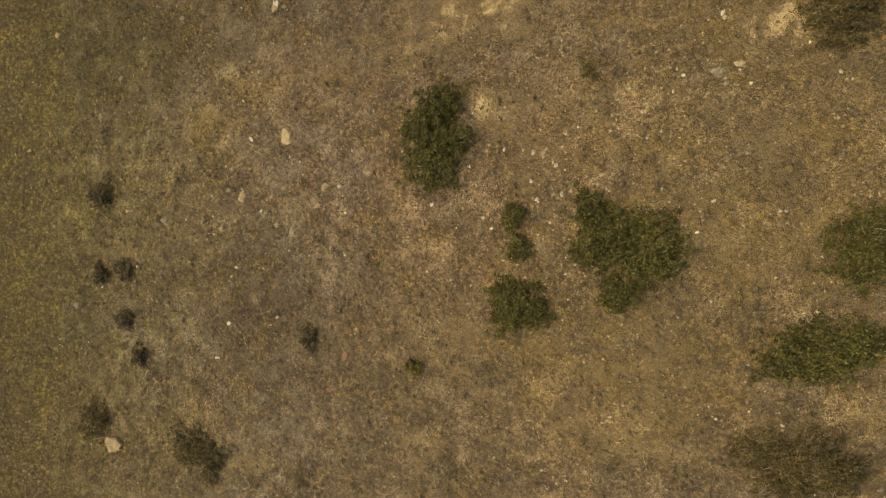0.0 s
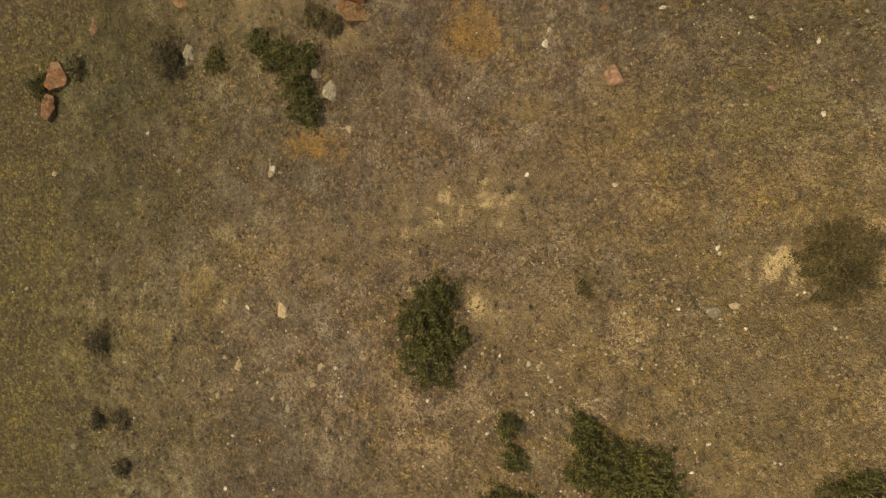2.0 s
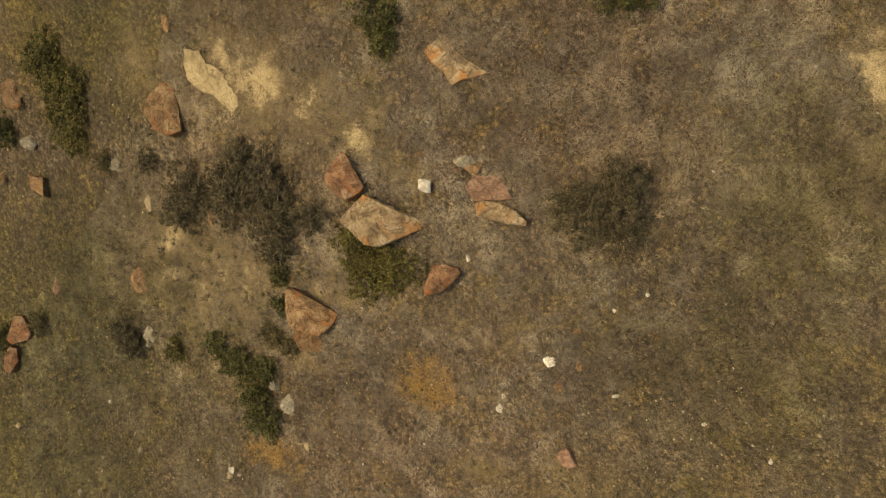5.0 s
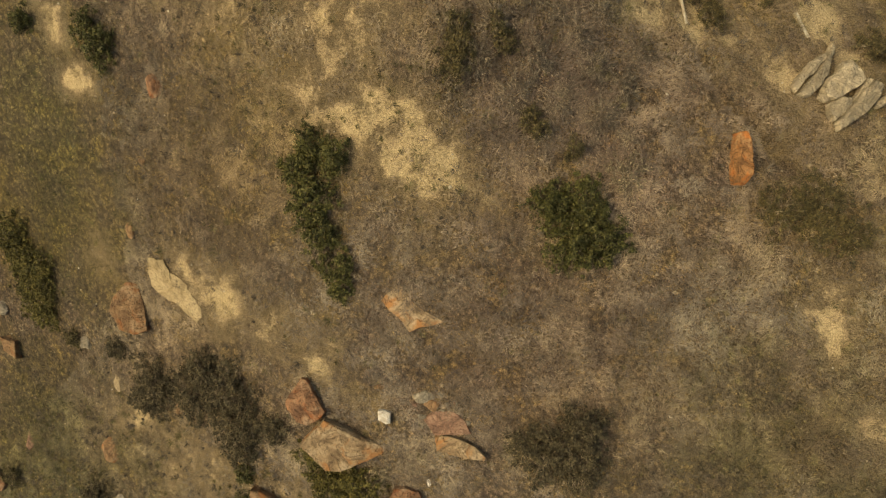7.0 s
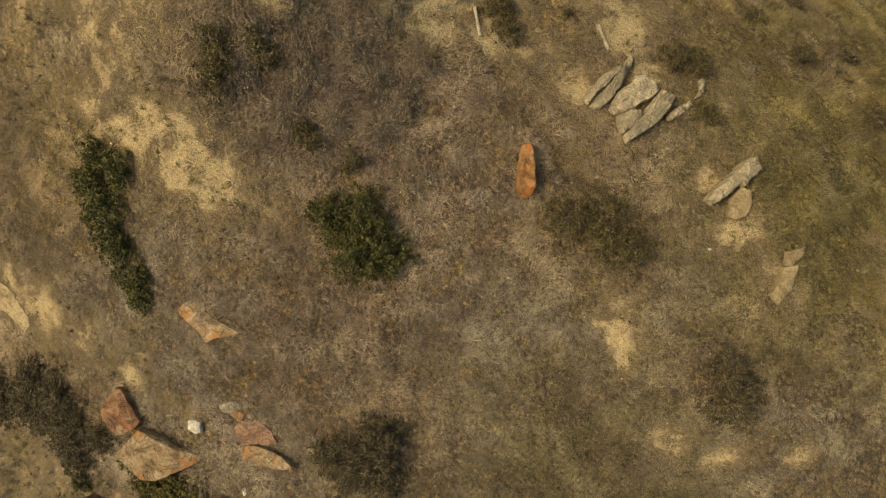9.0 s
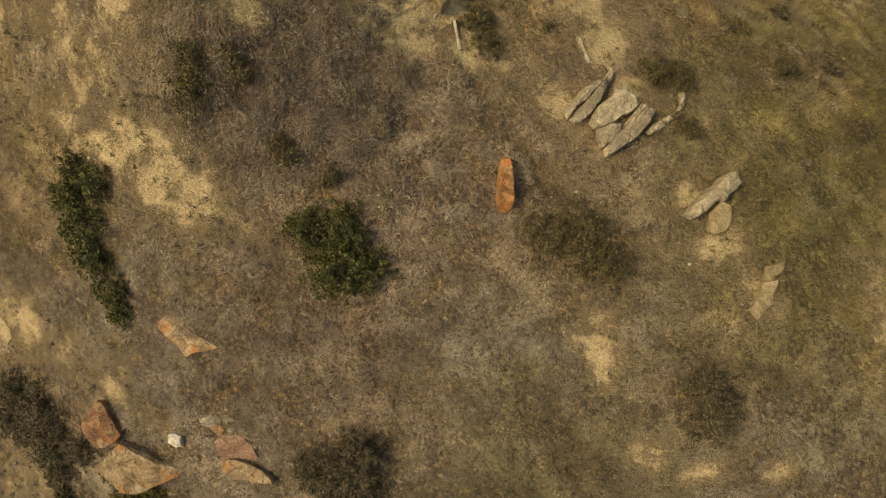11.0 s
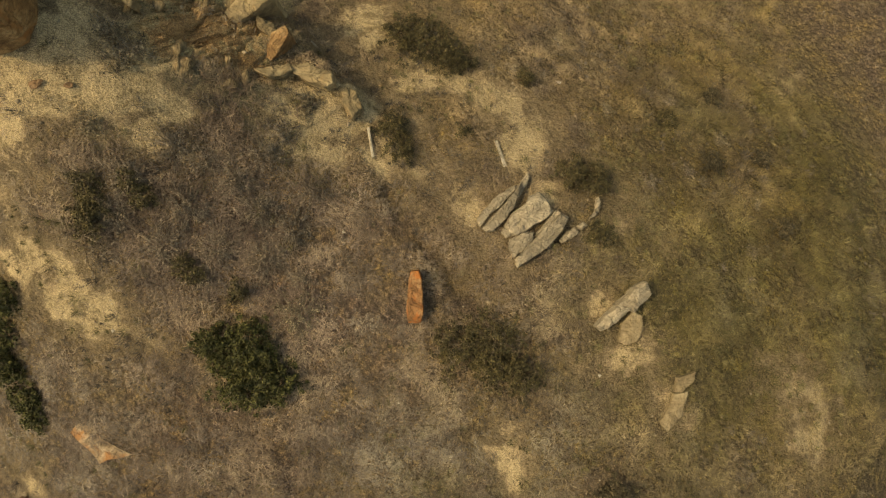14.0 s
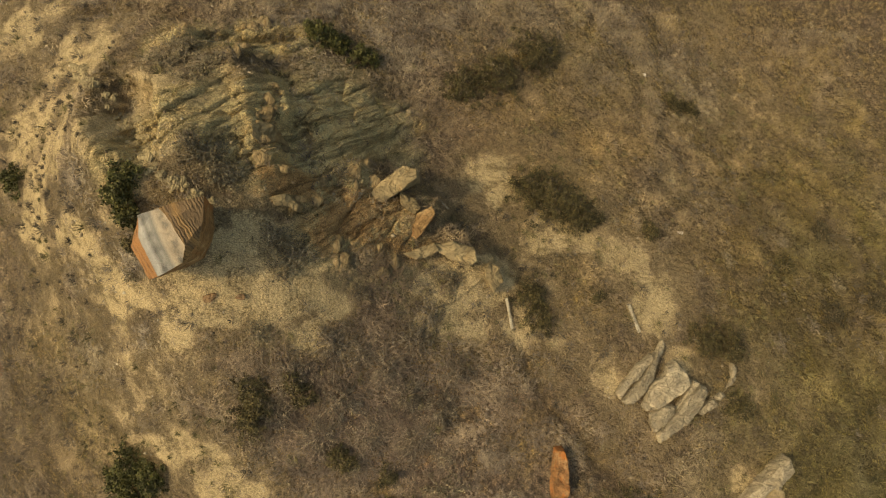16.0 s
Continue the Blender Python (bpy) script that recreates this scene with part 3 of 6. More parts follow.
def fill(me, verts, faces):
    """Puts many equal-sided faces into a mesh at once."""
    n, k = faces.shape
    me.vertices.add(len(verts))
    me.vertices.foreach_set("co", verts.astype(np.float32).ravel())
    me.loops.add(n * k)
    me.loops.foreach_set("vertex_index", faces.astype(np.int32).ravel())
    me.polygons.add(n)
    me.polygons.foreach_set("loop_start", np.arange(0, n * k, k, dtype=np.int32))
    me.update(calc_edges=True)
    return me


def part(name, me, material, parent=None, label=""):
    ob = new(name, me)
    me.materials.append(material)
    if parent:
        ob.parent = parent
        ob.matrix_parent_inverse = parent.matrix_world.inverted()
    return tagged(ob, label)


soil("pale", 0.3, 7.2, 3.50, 1.22, 10)
soil("pale", 1.4, 4.1, 0.92, 0.76, -0)
soil("yellow", 8.2, 5.3, 1.24, 1.10, -40)
soil("yellow", 10.6, -4.0, 1.28, 0.85, -0)
soil("yellow", -8.4, 4.4, 1.04, 0.94, -0)
soil("yellow", -7.3, 5.8, 1.5, 0.9, -0)
soil("green", -12.2, 3.6, 2.01, 2.91, -0)
soil("olive_dark", -18.7, 0.0, 8.18, 14.88, -0)
soil("olive_dark", -16.5, 6.7, 4.11, 7.97, -0)
soil("olive_dark", -13.9, 15.5, 3.25, 3.71, -0)
soil("olive_dark", -10.2, 26.0, 2.94, 4.78, -0)
soil("green", 10.2, 14.1, 3.85, 3.26, -0)
soil("green", 10.8, 16.7, 2.63, 6.13, -0)
soil("pale", -0.8, -7.0, 0.65, 0.93, -0)
soil("pale", -5.8, -8.0, 2.25, 0.37, -0)
soil("grey", -18.4, -7.1, 1.48, 1.48, -0)
soil("dark", -6.7, -2.4, 3.81, 2.60, -0)
soil("dark", -10.0, 8.4, 5.73, 1.54, -0)
soil("dark", 16.1, 20.5, 2.80, 0.84, -0)
soil("gravel", 4.7, 3.0, 4.49, 2.39, 10)
soil("gravel", 2.6, -0.9, 3.19, 2.55, -0)
soil("gravel", 5.0, -4.4, 2.51, 1.57, -0)
soil("gravel", -13.1, -0.9, 1.37, 1.83, -0)
soil("gravel", -6.0, 2.0, 4.31, 1.76, 25)
soil("green", -17.8, 1.0, 2.95, 9.83, -0)
soil("yellow", 5.6, -4.0, 3.83, 1.84, 20)
soil("orange", -4.4, 9.5, 1.00, 0.44, -10)
soil("orange", 1.0, 12.5, 0.50, 0.71, -0)
soil("pale", 2.5, 10.2, 0.73, 0.55, -0)
soil("yellow", 8.6, 5.7, 0.97, 0.97, -0)
soil("pale", -3.3, 13.0, 1.54, 0.48, -0)
soil("dark", -10.9, 10.4, 4.97, 2.03, -0)
soil("dark", -1.5, 12.1, 2.43, 1.12, -0)
soil("green", 8.5, 9.7, 2.97, 1.34, -0)
soil("pale", 2.3, 10.4, 1.03, 0.55, -0)
soil("orange", 1.0, 12.8, 0.87, 0.79, -0)
soil("pale", 0.9, 7.5, 1.84, 1.05, 25)
soil("pale", -6.8, 15.7, 0.90, 1.80, -20)
soil("pale", -8.4, 17.3, 1.42, 1.22, -0)
soil("yellow", 10.7, 7.7, 1.76, 0.95, -0)
soil("yellow", 5.0, 9.6, 1.2, 0.8, -0)
soil("dark", 8.1, 13.4, 3.81, 1.98, -0)
soil("dark", -3.5, 11.7, 1.74, 1.16, -0)
soil("pale", -3.1, 20.9, 1.15, 1.23, -30)
soil("pale", -0.7, 20.2, 0.76, 0.94, -0)
soil("pale", -6.8, 16.3, 2.43, 1.59, -30)
soil("pale", 0.2, 18.7, 0.88, 0.48, -0)
soil("pale", -1.6, 15.1, 0.80, 0.25, -10)
soil("orange", -4.5, 9.7, 1.19, 0.51, -0)
soil("orange", 1.2, 12.7, 0.78, 0.78, -0)
soil("pale", 12.1, 21.4, 0.71, 0.85, -0)
soil("yellow", -12.9, 24.6, 1.60, 1.40, -0)
soil("yellow", 2.5, 10.3, 0.85, 0.37, -0)
soil("pale", -8.7, 23.3, 1.11, 1.11, -0)
soil("dark", 5.4, 21.0, 3.62, 1.45, -0)
soil("dark", 9.2, 14.5, 2.98, 2.98, -0)
soil("tan", 2.5, 25.5, 1.46, 1.07, -30)
soil("pale", 1.1, 26.6, 1.05, 0.59, -35)
soil("pale", -0.1, 28.0, 1.43, 0.59, -15)
soil("pale", 2.1, 28.1, 0.86, 0.49, -30)
soil("pale", -0.6, 26.8, 0.68, 0.36, -10)
soil("pale", 3.1, 25.0, 0.47, 0.67, -0)
soil("pale", 0.8, 28.6, 0.74, 0.37, -0)
soil("smooth", 12.1, 21.3, 0.51, 0.92, 30)
soil("smooth", 13.5, 18.6, 0.71, 0.85, -0)
soil("pale", 12.5, 29.5, 0.92, 0.76, -0)
soil("pale", 9.0, 28.8, 0.32, 1.01, 30)
soil("pale", 9.7, 27.6, 0.52, 0.65, -0)
soil("pale", 11.9, 26.4, 0.52, 1.00, 35)
soil("pale", -3.2, 21.1, 1.15, 0.74, -35)
soil("pale", -0.7, 20.3, 0.54, 0.57, -0)
soil("yellow", -8.6, 23.4, 1.11, 1.47, -0)
soil("smooth", 16.4, 22.5, 0.48, 0.77, 20)
soil("pale", 15.5, 24.1, 0.92, 0.59, -0)
soil("smooth", 14.6, 25.2, 0.34, 0.40, -0)
soil("smooth", 13.8, 18.6, 0.71, 1.07, -25)
soil("smooth", 15.1, 18.2, 0.78, 0.34, 20)
soil("smooth", 16.9, 18.6, 0.39, 0.34, -0)
soil("yellow", 19.0, 22.4, 0.58, 1.30, -0)
soil("pale", 16.1, 21.6, 0.42, 0.39, -0)
soil("pale", 1.8, 26.0, 1.71, 0.50, -25)
soil("pale", 3.0, 25.2, 0.51, 0.73, -0)
soil("tan", 15.6, 23.9, 1.29, 0.80, -0)
soil("tan", 20.1, 22.3, 1.44, 2.19, -0)
soil("pale", 20.3, 20.4, 0.59, 0.44, -0)
soil("smooth", 8.4, 30.2, 0.59, 0.66, -0)
soil("pale", 12.7, 26.2, 0.72, 0.57, -0)
soil("pale", 9.2, 28.4, 0.35, 0.80, 30)
soil("pale", 11.2, 25.6, 0.51, 0.45, -0)
soil("pale", 10.4, 27.5, 0.87, 0.58, -0)
soil("pale", 10.8, 26.1, 0.64, 0.86, 30)
soil("pale", 11.9, 26.6, 0.86, 0.58, -0)
soil("pale", 13.8, 28.1, 0.90, 0.75, -0)
soil("pale", 5.0, 28.7, 0.77, 0.64, -0)
soil("dark", 20.4, 29.3, 3.49, 2.62, -0)
soil("smooth", 0.3, 33.9, 0.88, 0.35, -50)
soil("rust", 5.4, 31.9, 1.10, 0.82, -0)
soil("tan", -4.2, 21.7, 2.39, 1.24, -35)
soil("tan", -2.1, 20.7, 1.47, 1.30, -30)
soil("tan", -4.7, 22.4, 2.41, 0.96, -40)
soil("tan", -2.2, 20.9, 1.89, 0.88, -40)
soil("tan", -0.1, 26.7, 1.92, 0.73, -35)
soil("tan", 2.1, 25.4, 1.90, 0.76, -30)
soil("yellow", 19.8, 30.3, 5.35, 4.10, -0)
soil("yellow", 18.9, 35.0, 5.41, 6.87, -0)
soil("yellow", 12.1, 37.1, 3.76, 3.01, -0)
soil("yellow", 16.8, 27.7, 2.47, 4.01, -0)
soil("yellow", 21.4, 26.3, 2.93, 3.90, -0)
soil("scrub", 4.8, 27.4, 2.47, 1.69, 20)
soil("scrub", 6.0, 29.7, 1.21, 1.07, -0)
soil("dark", -12.7, 16.6, 4.05, 4.95, -0)
soil("dark", -12.5, 22.8, 3.27, 2.45, -0)
soil("sand", -1.8, 35.6, 1.27, 1.97, -0)
soil("yellow", 8.3, 5.3, 3.42, 3.42, -0)
soil("yellow", 8.1, 6.3, 3.66, 2.39, -0)
soil("olive_dark", -15.2, 13.0, 7.72, 5.31, -0)
soil("sand", -3.1, 33.6, 2.68, 5.65, -0)
soil("sand", 2.2, 34.0, 2.05, 1.81, 30)
soil("sand", -4.4, 36.9, 2.00, 2.31, -0)
soil("sand", -0.5, 30.3, 1.86, 1.49, -0)
soil("sand", 1.9, 29.7, 2.19, 0.92, -10)
soil("pale", 2.6, 33.8, 1.83, 1.71, 40)
soil("pale", 1.5, 34.7, 1.61, 1.11, 35)
soil("pale", 5.0, 30.0, 1.15, 0.90, -0)
soil("smooth", 7.3, 29.5, 0.99, 0.99, -20)
soil("green", 19.1, 30.9, 2.88, 3.60, -0)
soil("yellow", 20.2, 21.9, 1.62, 1.92, -0)
soil("olive_dark", -17.7, 3.5, 4.90, 8.08, -0)
soil("olive_dark", -14.6, 7.9, 6.12, 2.83, -0)
soil("yellow", 7.3, 1.5, 4.37, 4.51, -0)
soil("yellow", 4.8, -2.7, 5.35, 2.44, -0)
soil("yellow", 10.6, 32.9, 2.61, 4.89, -0)
soil("yellow", -2.2, 26.4, 2.93, 2.34, -0)
soil("sand", 0.2, 30.1, 0.84, 0.84, -0)
soil("sand", 1.3, 29.2, 0.83, 0.83, -0)
soil("tan", -0.2, 27.9, 0.77, 1.42, 25)
soil("tan", 2.0, 26.4, 1.86, 0.66, -25)
soil("sand", -4.3, 37.3, 1.08, 0.93, -0)
soil("sand", 1.9, 29.7, 0.81, 0.69, -0)
soil("sand", 3.4, 29.7, 0.83, 0.59, -0)
soil("sand", 4.3, 29.1, 0.75, 0.68, -0)
soil("smooth", 3.1, 31.1, 1.15, 0.69, -0)
soil("smooth", 4.1, 31.0, 0.73, 0.55, -0)
soil("smooth", 6.4, 30.0, 0.33, 0.69, -20)
soil("smooth", 7.6, 29.8, 0.64, 0.71, -0)
soil("smooth", 3.4, 29.2, 0.24, 0.36, -0)
soil("rust", 5.2, 31.6, 0.73, 0.60, -0)
soil("rust", 5.9, 31.1, 0.69, 0.41, -0)
soil("rust", 4.5, 31.6, 0.38, 0.51, -0)
soil("rust", 3.8, 32.4, 0.50, 0.37, -0)
soil("strata", 4.0, 34.1, 1.95, 1.82, -0)
soil("strata", 5.3, 31.8, 1.49, 1.08, -0)
soil("strata", 1.9, 36.7, 2.21, 0.74, 10)
soil("strata", 5.6, 34.3, 1.09, 1.09, -0)
soil("strata", 1.0, 33.5, 0.67, 1.35, -40)
soil("scrub", 4.3, 26.9, 1.94, 1.68, 30)
soil("scrub", 5.6, 25.9, 1.08, 0.81, -0)
soil("scrub", 7.1, 25.0, 0.83, 0.69, -0)
soil("scrub", 5.2, 29.5, 1.04, 0.91, -0)
soil("pale", 13.3, 29.8, 0.93, 1.09, -0)
soil("pale", 12.0, 28.0, 0.88, 0.59, -0)
soil("pale", 9.7, 30.2, 0.60, 0.90, -0)
soil("yellow", 17.1, 31.4, 3.18, 2.30, -0)
soil("yellow", 20.7, 26.3, 3.20, 5.28, -0)
soil("yellow", -2.5, 28.1, 1.73, 2.31, -0)
soil("pale", 9.8, 31.2, 2.46, 0.62, 40)
soil("tan", 8.3, 32.8, 1.43, 1.27, -0)
soil("sand", 4.8, 29.8, 0.76, 0.63, -0)
soil("sand", 3.5, 30.1, 0.71, 0.47, -0)
soil("pale", 7.4, 29.7, 1.70, 0.85, -0)
soil("yellow", 17.4, 39.5, 3.32, 1.77, -0)
soil("yellow", 12.3, 34.4, 1.76, 1.41, -0)
soil("dark", -3.8, 26.3, 1.39, 2.01, -0)
soil("dark", -5.3, 25.6, 2.4, 3.6, 20)
soil("smooth", -9.1, 30.0, 0.8, 0.6, -30)
soil("smooth", -8.3, 28.3, 0.8, 0.6, -30)
soil("olive_dark", 22.5, 27.0, 3.0, 8.0, -0)
soil("dark", 22.5, 26.0, 2.2, 6.0, -0)
soil("pale", 12.4, 30.8, 1.6, 0.9, -50)
soil("pale", 15.4, 27.6, 0.9, 1.4, 10)
soil("pale", 16.6, 26.6, 0.6, 0.6, -0)
soil("pale", 14.6, 33.2, 1.6, 0.8, -30)
# these three: brown-olive turf, with lowered brightness put into the tint
soil("dark", -3.2, 24.0, 2.0, 1.8, -0)
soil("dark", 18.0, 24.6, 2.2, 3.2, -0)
soil("olive_dark", 17.5, 24.5, 3.4, 4.5, -0)
soil("clay", 0.45, 33.9, 1.1, 0.7, -50)
soil("sand", 0.0, 33.4, 1.2, 1.8, -20)
soil("sand", -2.2, 33.8, 2.0, 3.2, -0)
soil("sand", -1.2, 31.3, 1.7, 1.4, -0)
soil("sand", 0.6, 30.1, 1.6, 0.9, -20)
soil("red", 1.5, 10.0, 5.0, 4.0, -0)
soil("red", -1.5, 4.0, 5.5, 4.0, -0)
soil("red", 8.5, 25.5, 4.5, 4.0, -0)
soil("red", 5.0, 21.5, 4.0, 3.0, -0)
soil("red", 8.5, 33.0, 1.8, 2.6, 30)
soil("pale", -6.4, 16.2, 1.56, 2.03, -25)
soil("tan", -2.3, 15.6, 1.04, 0.61, -0)
soil("tan", -8.4, 17.2, 1.43, 1.22, -0)
soil("tan", 0.4, 19.1, 1.04, 0.54, -20)
soil("tan", -1.0, 19.9, 1.17, 0.81, -35)
soil("tan", -3.2, 13.0, 1.69, 0.54, -0)
soil("tan", 8.6, 5.6, 1.43, 1.08, 20)
soil("tan", 1.4, 4.1, 0.91, 0.68, -0)
soil("clay", 4.6, 30.3, 1.0, 0.6, -0)
soil("clay", 6.6, 30.1, 0.7, 0.6, -0)
soil("clay", 7.7, 29.9, 0.6, 0.8, -30)
soil("sand", 2.4, 30.2, 2.3, 0.9, -10)
soil("sand", 0.6, 32.6, 1.4, 1.6, -0)
soil("sand", 1.6, 34.4, 1.8, 1.2, 30)
soil("sand", 4.0, 29.9, 0.9, 0.8, -0)
soil("sand", 6.9, 30.6, 1.3, 0.6, -40)
soil("sand", 8.0, 30.0, 0.9, 0.7, -50)
soil("clay", 3.6, 31.2, 1.5, 0.9, -10)
soil("dark", -12.0, 9.0, 4.5, 3.0, -0)
soil("dark", 20.5, 27.5, 2.0, 6.0, -0)
soil("dark", 12.5, 18.5, 2.0, 2.0, -0)
soil("green", 12.5, 18.0, 3.0, 4.0, -0)
soil("tan", 11.4, 27.3, 0.91, 2.03, 15)
soil("pale", 11.7, 25.9, 1.04, 0.68, -20)
soil("pale", 10.3, 28.4, 1.17, 0.61, -45)
soil("sand", 12.7, 29.3, 1.0, 0.8, -0)
soil("sand", 9.3, 29.3, 0.35, 0.9, 30)
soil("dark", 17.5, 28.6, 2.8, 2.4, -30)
soil("dark", 18.0, 32.0, 2.6, 2.2, -0)
soil("dark", -13.0, 12.0, 4.6, 3.6, -0)
soil("dark", -11.5, 24.4, 2.4, 2.6, -0)
soil("sand", -1.8, 33.6, 1.3, 2.6, 12)
soil("sand", -0.7, 31.2, 1.2, 1.0, -20)
soil("pale", 2.2, 35.0, 1.3, 0.9, 20)
soil("pale", 1.6, 33.6, 1.0, 0.8, -30)

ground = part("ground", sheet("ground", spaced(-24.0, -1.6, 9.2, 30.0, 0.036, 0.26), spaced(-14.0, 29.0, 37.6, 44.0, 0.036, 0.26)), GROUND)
tagged(ground, "dry brown hillside of grass litter, sand and clay", "ground", kind="structure")


# ---- shrubs ----
SHRUB = {
    "green": ("dense dark green evergreen shrub on dry ground", 0.75, 2100, 70),
    "bright": ("leafy fresh green shrub on dry ground", 0.6, 2100, 50),
    "olive": ("olive brown half-dry shrub on dry ground", 0.6, 2200, 190),
    "dry": ("withered grey brown shrub of bare twigs", 0.28, 620, 420),
    "brush": ("low grey brown brush of fine dead twigs", 0.2, 380, 480),
    "dark": ("large dark dusty shrub with bare twigs", 0.75, 2700, 240),
}


def ribbons(starts, ends, widths, rng):
    """Thin three-sided tapering rods from starts to ends, as verts and triangles."""
    n = len(starts)
    way = ends - starts
    side = np.cross(way, rng.normal(size=(n, 3)))
    side /= np.linalg.norm(side, axis=1, keepdims=True) + 1e-9
    other = np.cross(way, side)
    other /= np.linalg.norm(other, axis=1, keepdims=True) + 1e-9
    w = widths[:, None]
    v = np.stack([starts + side * w, starts - 0.5 * side * w + 0.87 * other * w, starts - 0.5 * side * w - 0.87 * other * w, ends], 1)
    i = np.arange(n)[:, None] * 4
    f = np.concatenate([i + [0, 1, 3], i + [1, 2, 3], i + [2, 0, 3]])
    return v.reshape(-1, 3), f


def shrub(kind, lobes):
    label, tall, leaf_count, twig_count = SHRUB[kind]
    rng = np.random.default_rng(int(abs(lobes[0][0] * 1000) + abs(lobes[0][1]) * 100))
    x0, y0 = np.mean([p[0] for p in lobes]), np.mean([p[1] for p in lobes])
    root = new("shrub")
    root.location = (x0, y0, height(x0, y0))
    bpy.context.view_layer.update()
    pts, stems_a, stems_b, stems_w = [], [], [], []
    for x, y, r in lobes:
        n = int(95 * 3.1 * r * r) + 12
        d = rng.normal(size=(n, 3))
        d[:, 2] = np.abs(d[:, 2]) * 0.9
        d /= np.linalg.norm(d, axis=1, keepdims=True)
        ang = np.arctan2(d[:, 1], d[:, 0])
        ragged = 1 + 0.2 * np.sin(ang * 3 + x * 7) + 0.16 * np.sin(ang * 7 + y * 5) + 0.17 * rng.normal(size=n)
        depth = 1 - 0.6 * rng.random(n) ** 2.0
        top = tall * min(1.0, 0.35 + r * 0.9)
        p = d * (0.95 * r * ragged * depth)[:, None]
        p[:, 2] = d[:, 2] * depth * (0.75 + 0.5 * rng.random(n)) * top
        p[:, :2] += (x, y)
        k = max(4, int(leaf_count / 62))
        sprig = np.repeat(p, k, axis=0)
        sprig = sprig + rng.normal(size=sprig.shape) * np.repeat(0.028 + 0.03 * rng.random(n), k)[:, None] * (1, 1, 0.8)
        sprig[:, 2] = np.maximum(sprig[:, 2], 0.01)
        pts.append(sprig)
        m = max(5, int(r * 10))
        a = np.stack([x + rng.normal(size=m) * r * 0.15, y + rng.normal(size=m) * r * 0.15, np.full(m, -0.06)], -1)
        pick = p[rng.integers(0, n, m)]
        stems_a.append(a), stems_b.append(pick), stems_w.append(np.full(m, 0.018) * (0.6 + r))
        m = int(twig_count * 3.1 * r * r) + 12
        pick = p[rng.integers(0, n, m)]
        a = pick * 0.55 + np.array((x, y, 0.0)) * 0.45 + rng.normal(size=(m, 3)) * 0.04
        stems_a.append(a), stems_b.append(pick + rng.normal(size=(m, 3)) * 0.06 + (0, 0, 0.02)), stems_w.append(0.004 + 0.005 * rng.random(m))
    p = np.concatenate(pts)
    base = lie(p[:, 0], p[:, 1])
    p[:, 2] += base
    n = len(p)
    size = (0.012 + 0.017 * rng.random(n)) * (1.15 if kind in ("green", "bright") else 0.9)
    nrm = rng.normal(size=(n, 3)) + (0, 0, 0.8)
    nrm /= np.linalg.norm(nrm, axis=1, keepdims=True)
    u = np.cross(nrm, rng.normal(size=(n, 3)))
    u /= np.linalg.norm(u, axis=1, keepdims=True) + 1e-9
    v = np.cross(nrm, u)
    s = size[:, None]
    verts = np.stack([p - u * s * 1.5, p + u * s * 0.9 - v * s * 0.85, p + u * s * 0.9 + v * s * 0.85], 1).reshape(-1, 3)
    faces = np.arange(n * 3).reshape(n, 3)
    part("foliage", fill(bpy.data.meshes.new("foliage"), verts, faces), LEAVES[kind], root)["kind"] = "stuff"
    a, b, w = np.concatenate(stems_a), np.concatenate(stems_b), np.concatenate(stems_w)
    a[:, 2] += lie(a[:, 0], a[:, 1])
    b[:, 2] += lie(b[:, 0], b[:, 1])
    part("stem", fill(bpy.data.meshes.new("stem"), *ribbons(a, b, w, rng)), TWIGS, root)["kind"] = "stuff"
    return tagged(root, label, "shrub", "shrubs on the hillside")


# ---- rocks ----
def jagged(bm, amp, size, seed):
    for v in bm.verts:
        v.co += noise.noise_vector(v.co / size + Vector((seed, seed * 0.7, 0))) * amp


LOOK = {
    "slab": "pale sandy rock slab bedded in bare soil",
    "pale": "pale tan sandstone rock lying in dry grass", "white": "small white quartz rock lying on soil",
    "grey": "grey weathered rock lying in dry grass", "pink": "flat pinkish brown stone slab on soil",
    "orange": "orange petrified wood fragment on dry ground", "red": "dark red petrified wood boulder on dry ground",
    "tan": "large tan petrified wood boulder with orange stains", "stone": "grey tan lichened sandstone block in an outcrop",
    "log": "bright orange petrified log lying in dry grass", "block": "tan sandstone ledge block on the eroded slope",
    "redblock": "rusty orange petrified log end on the slope", "clod": "grey green lump of cracked clay on the ridge", "ledge": "broken tan sandstone lump on the eroded slope",
    "plank": "weathered grey wooden plank lying on the slope",
}


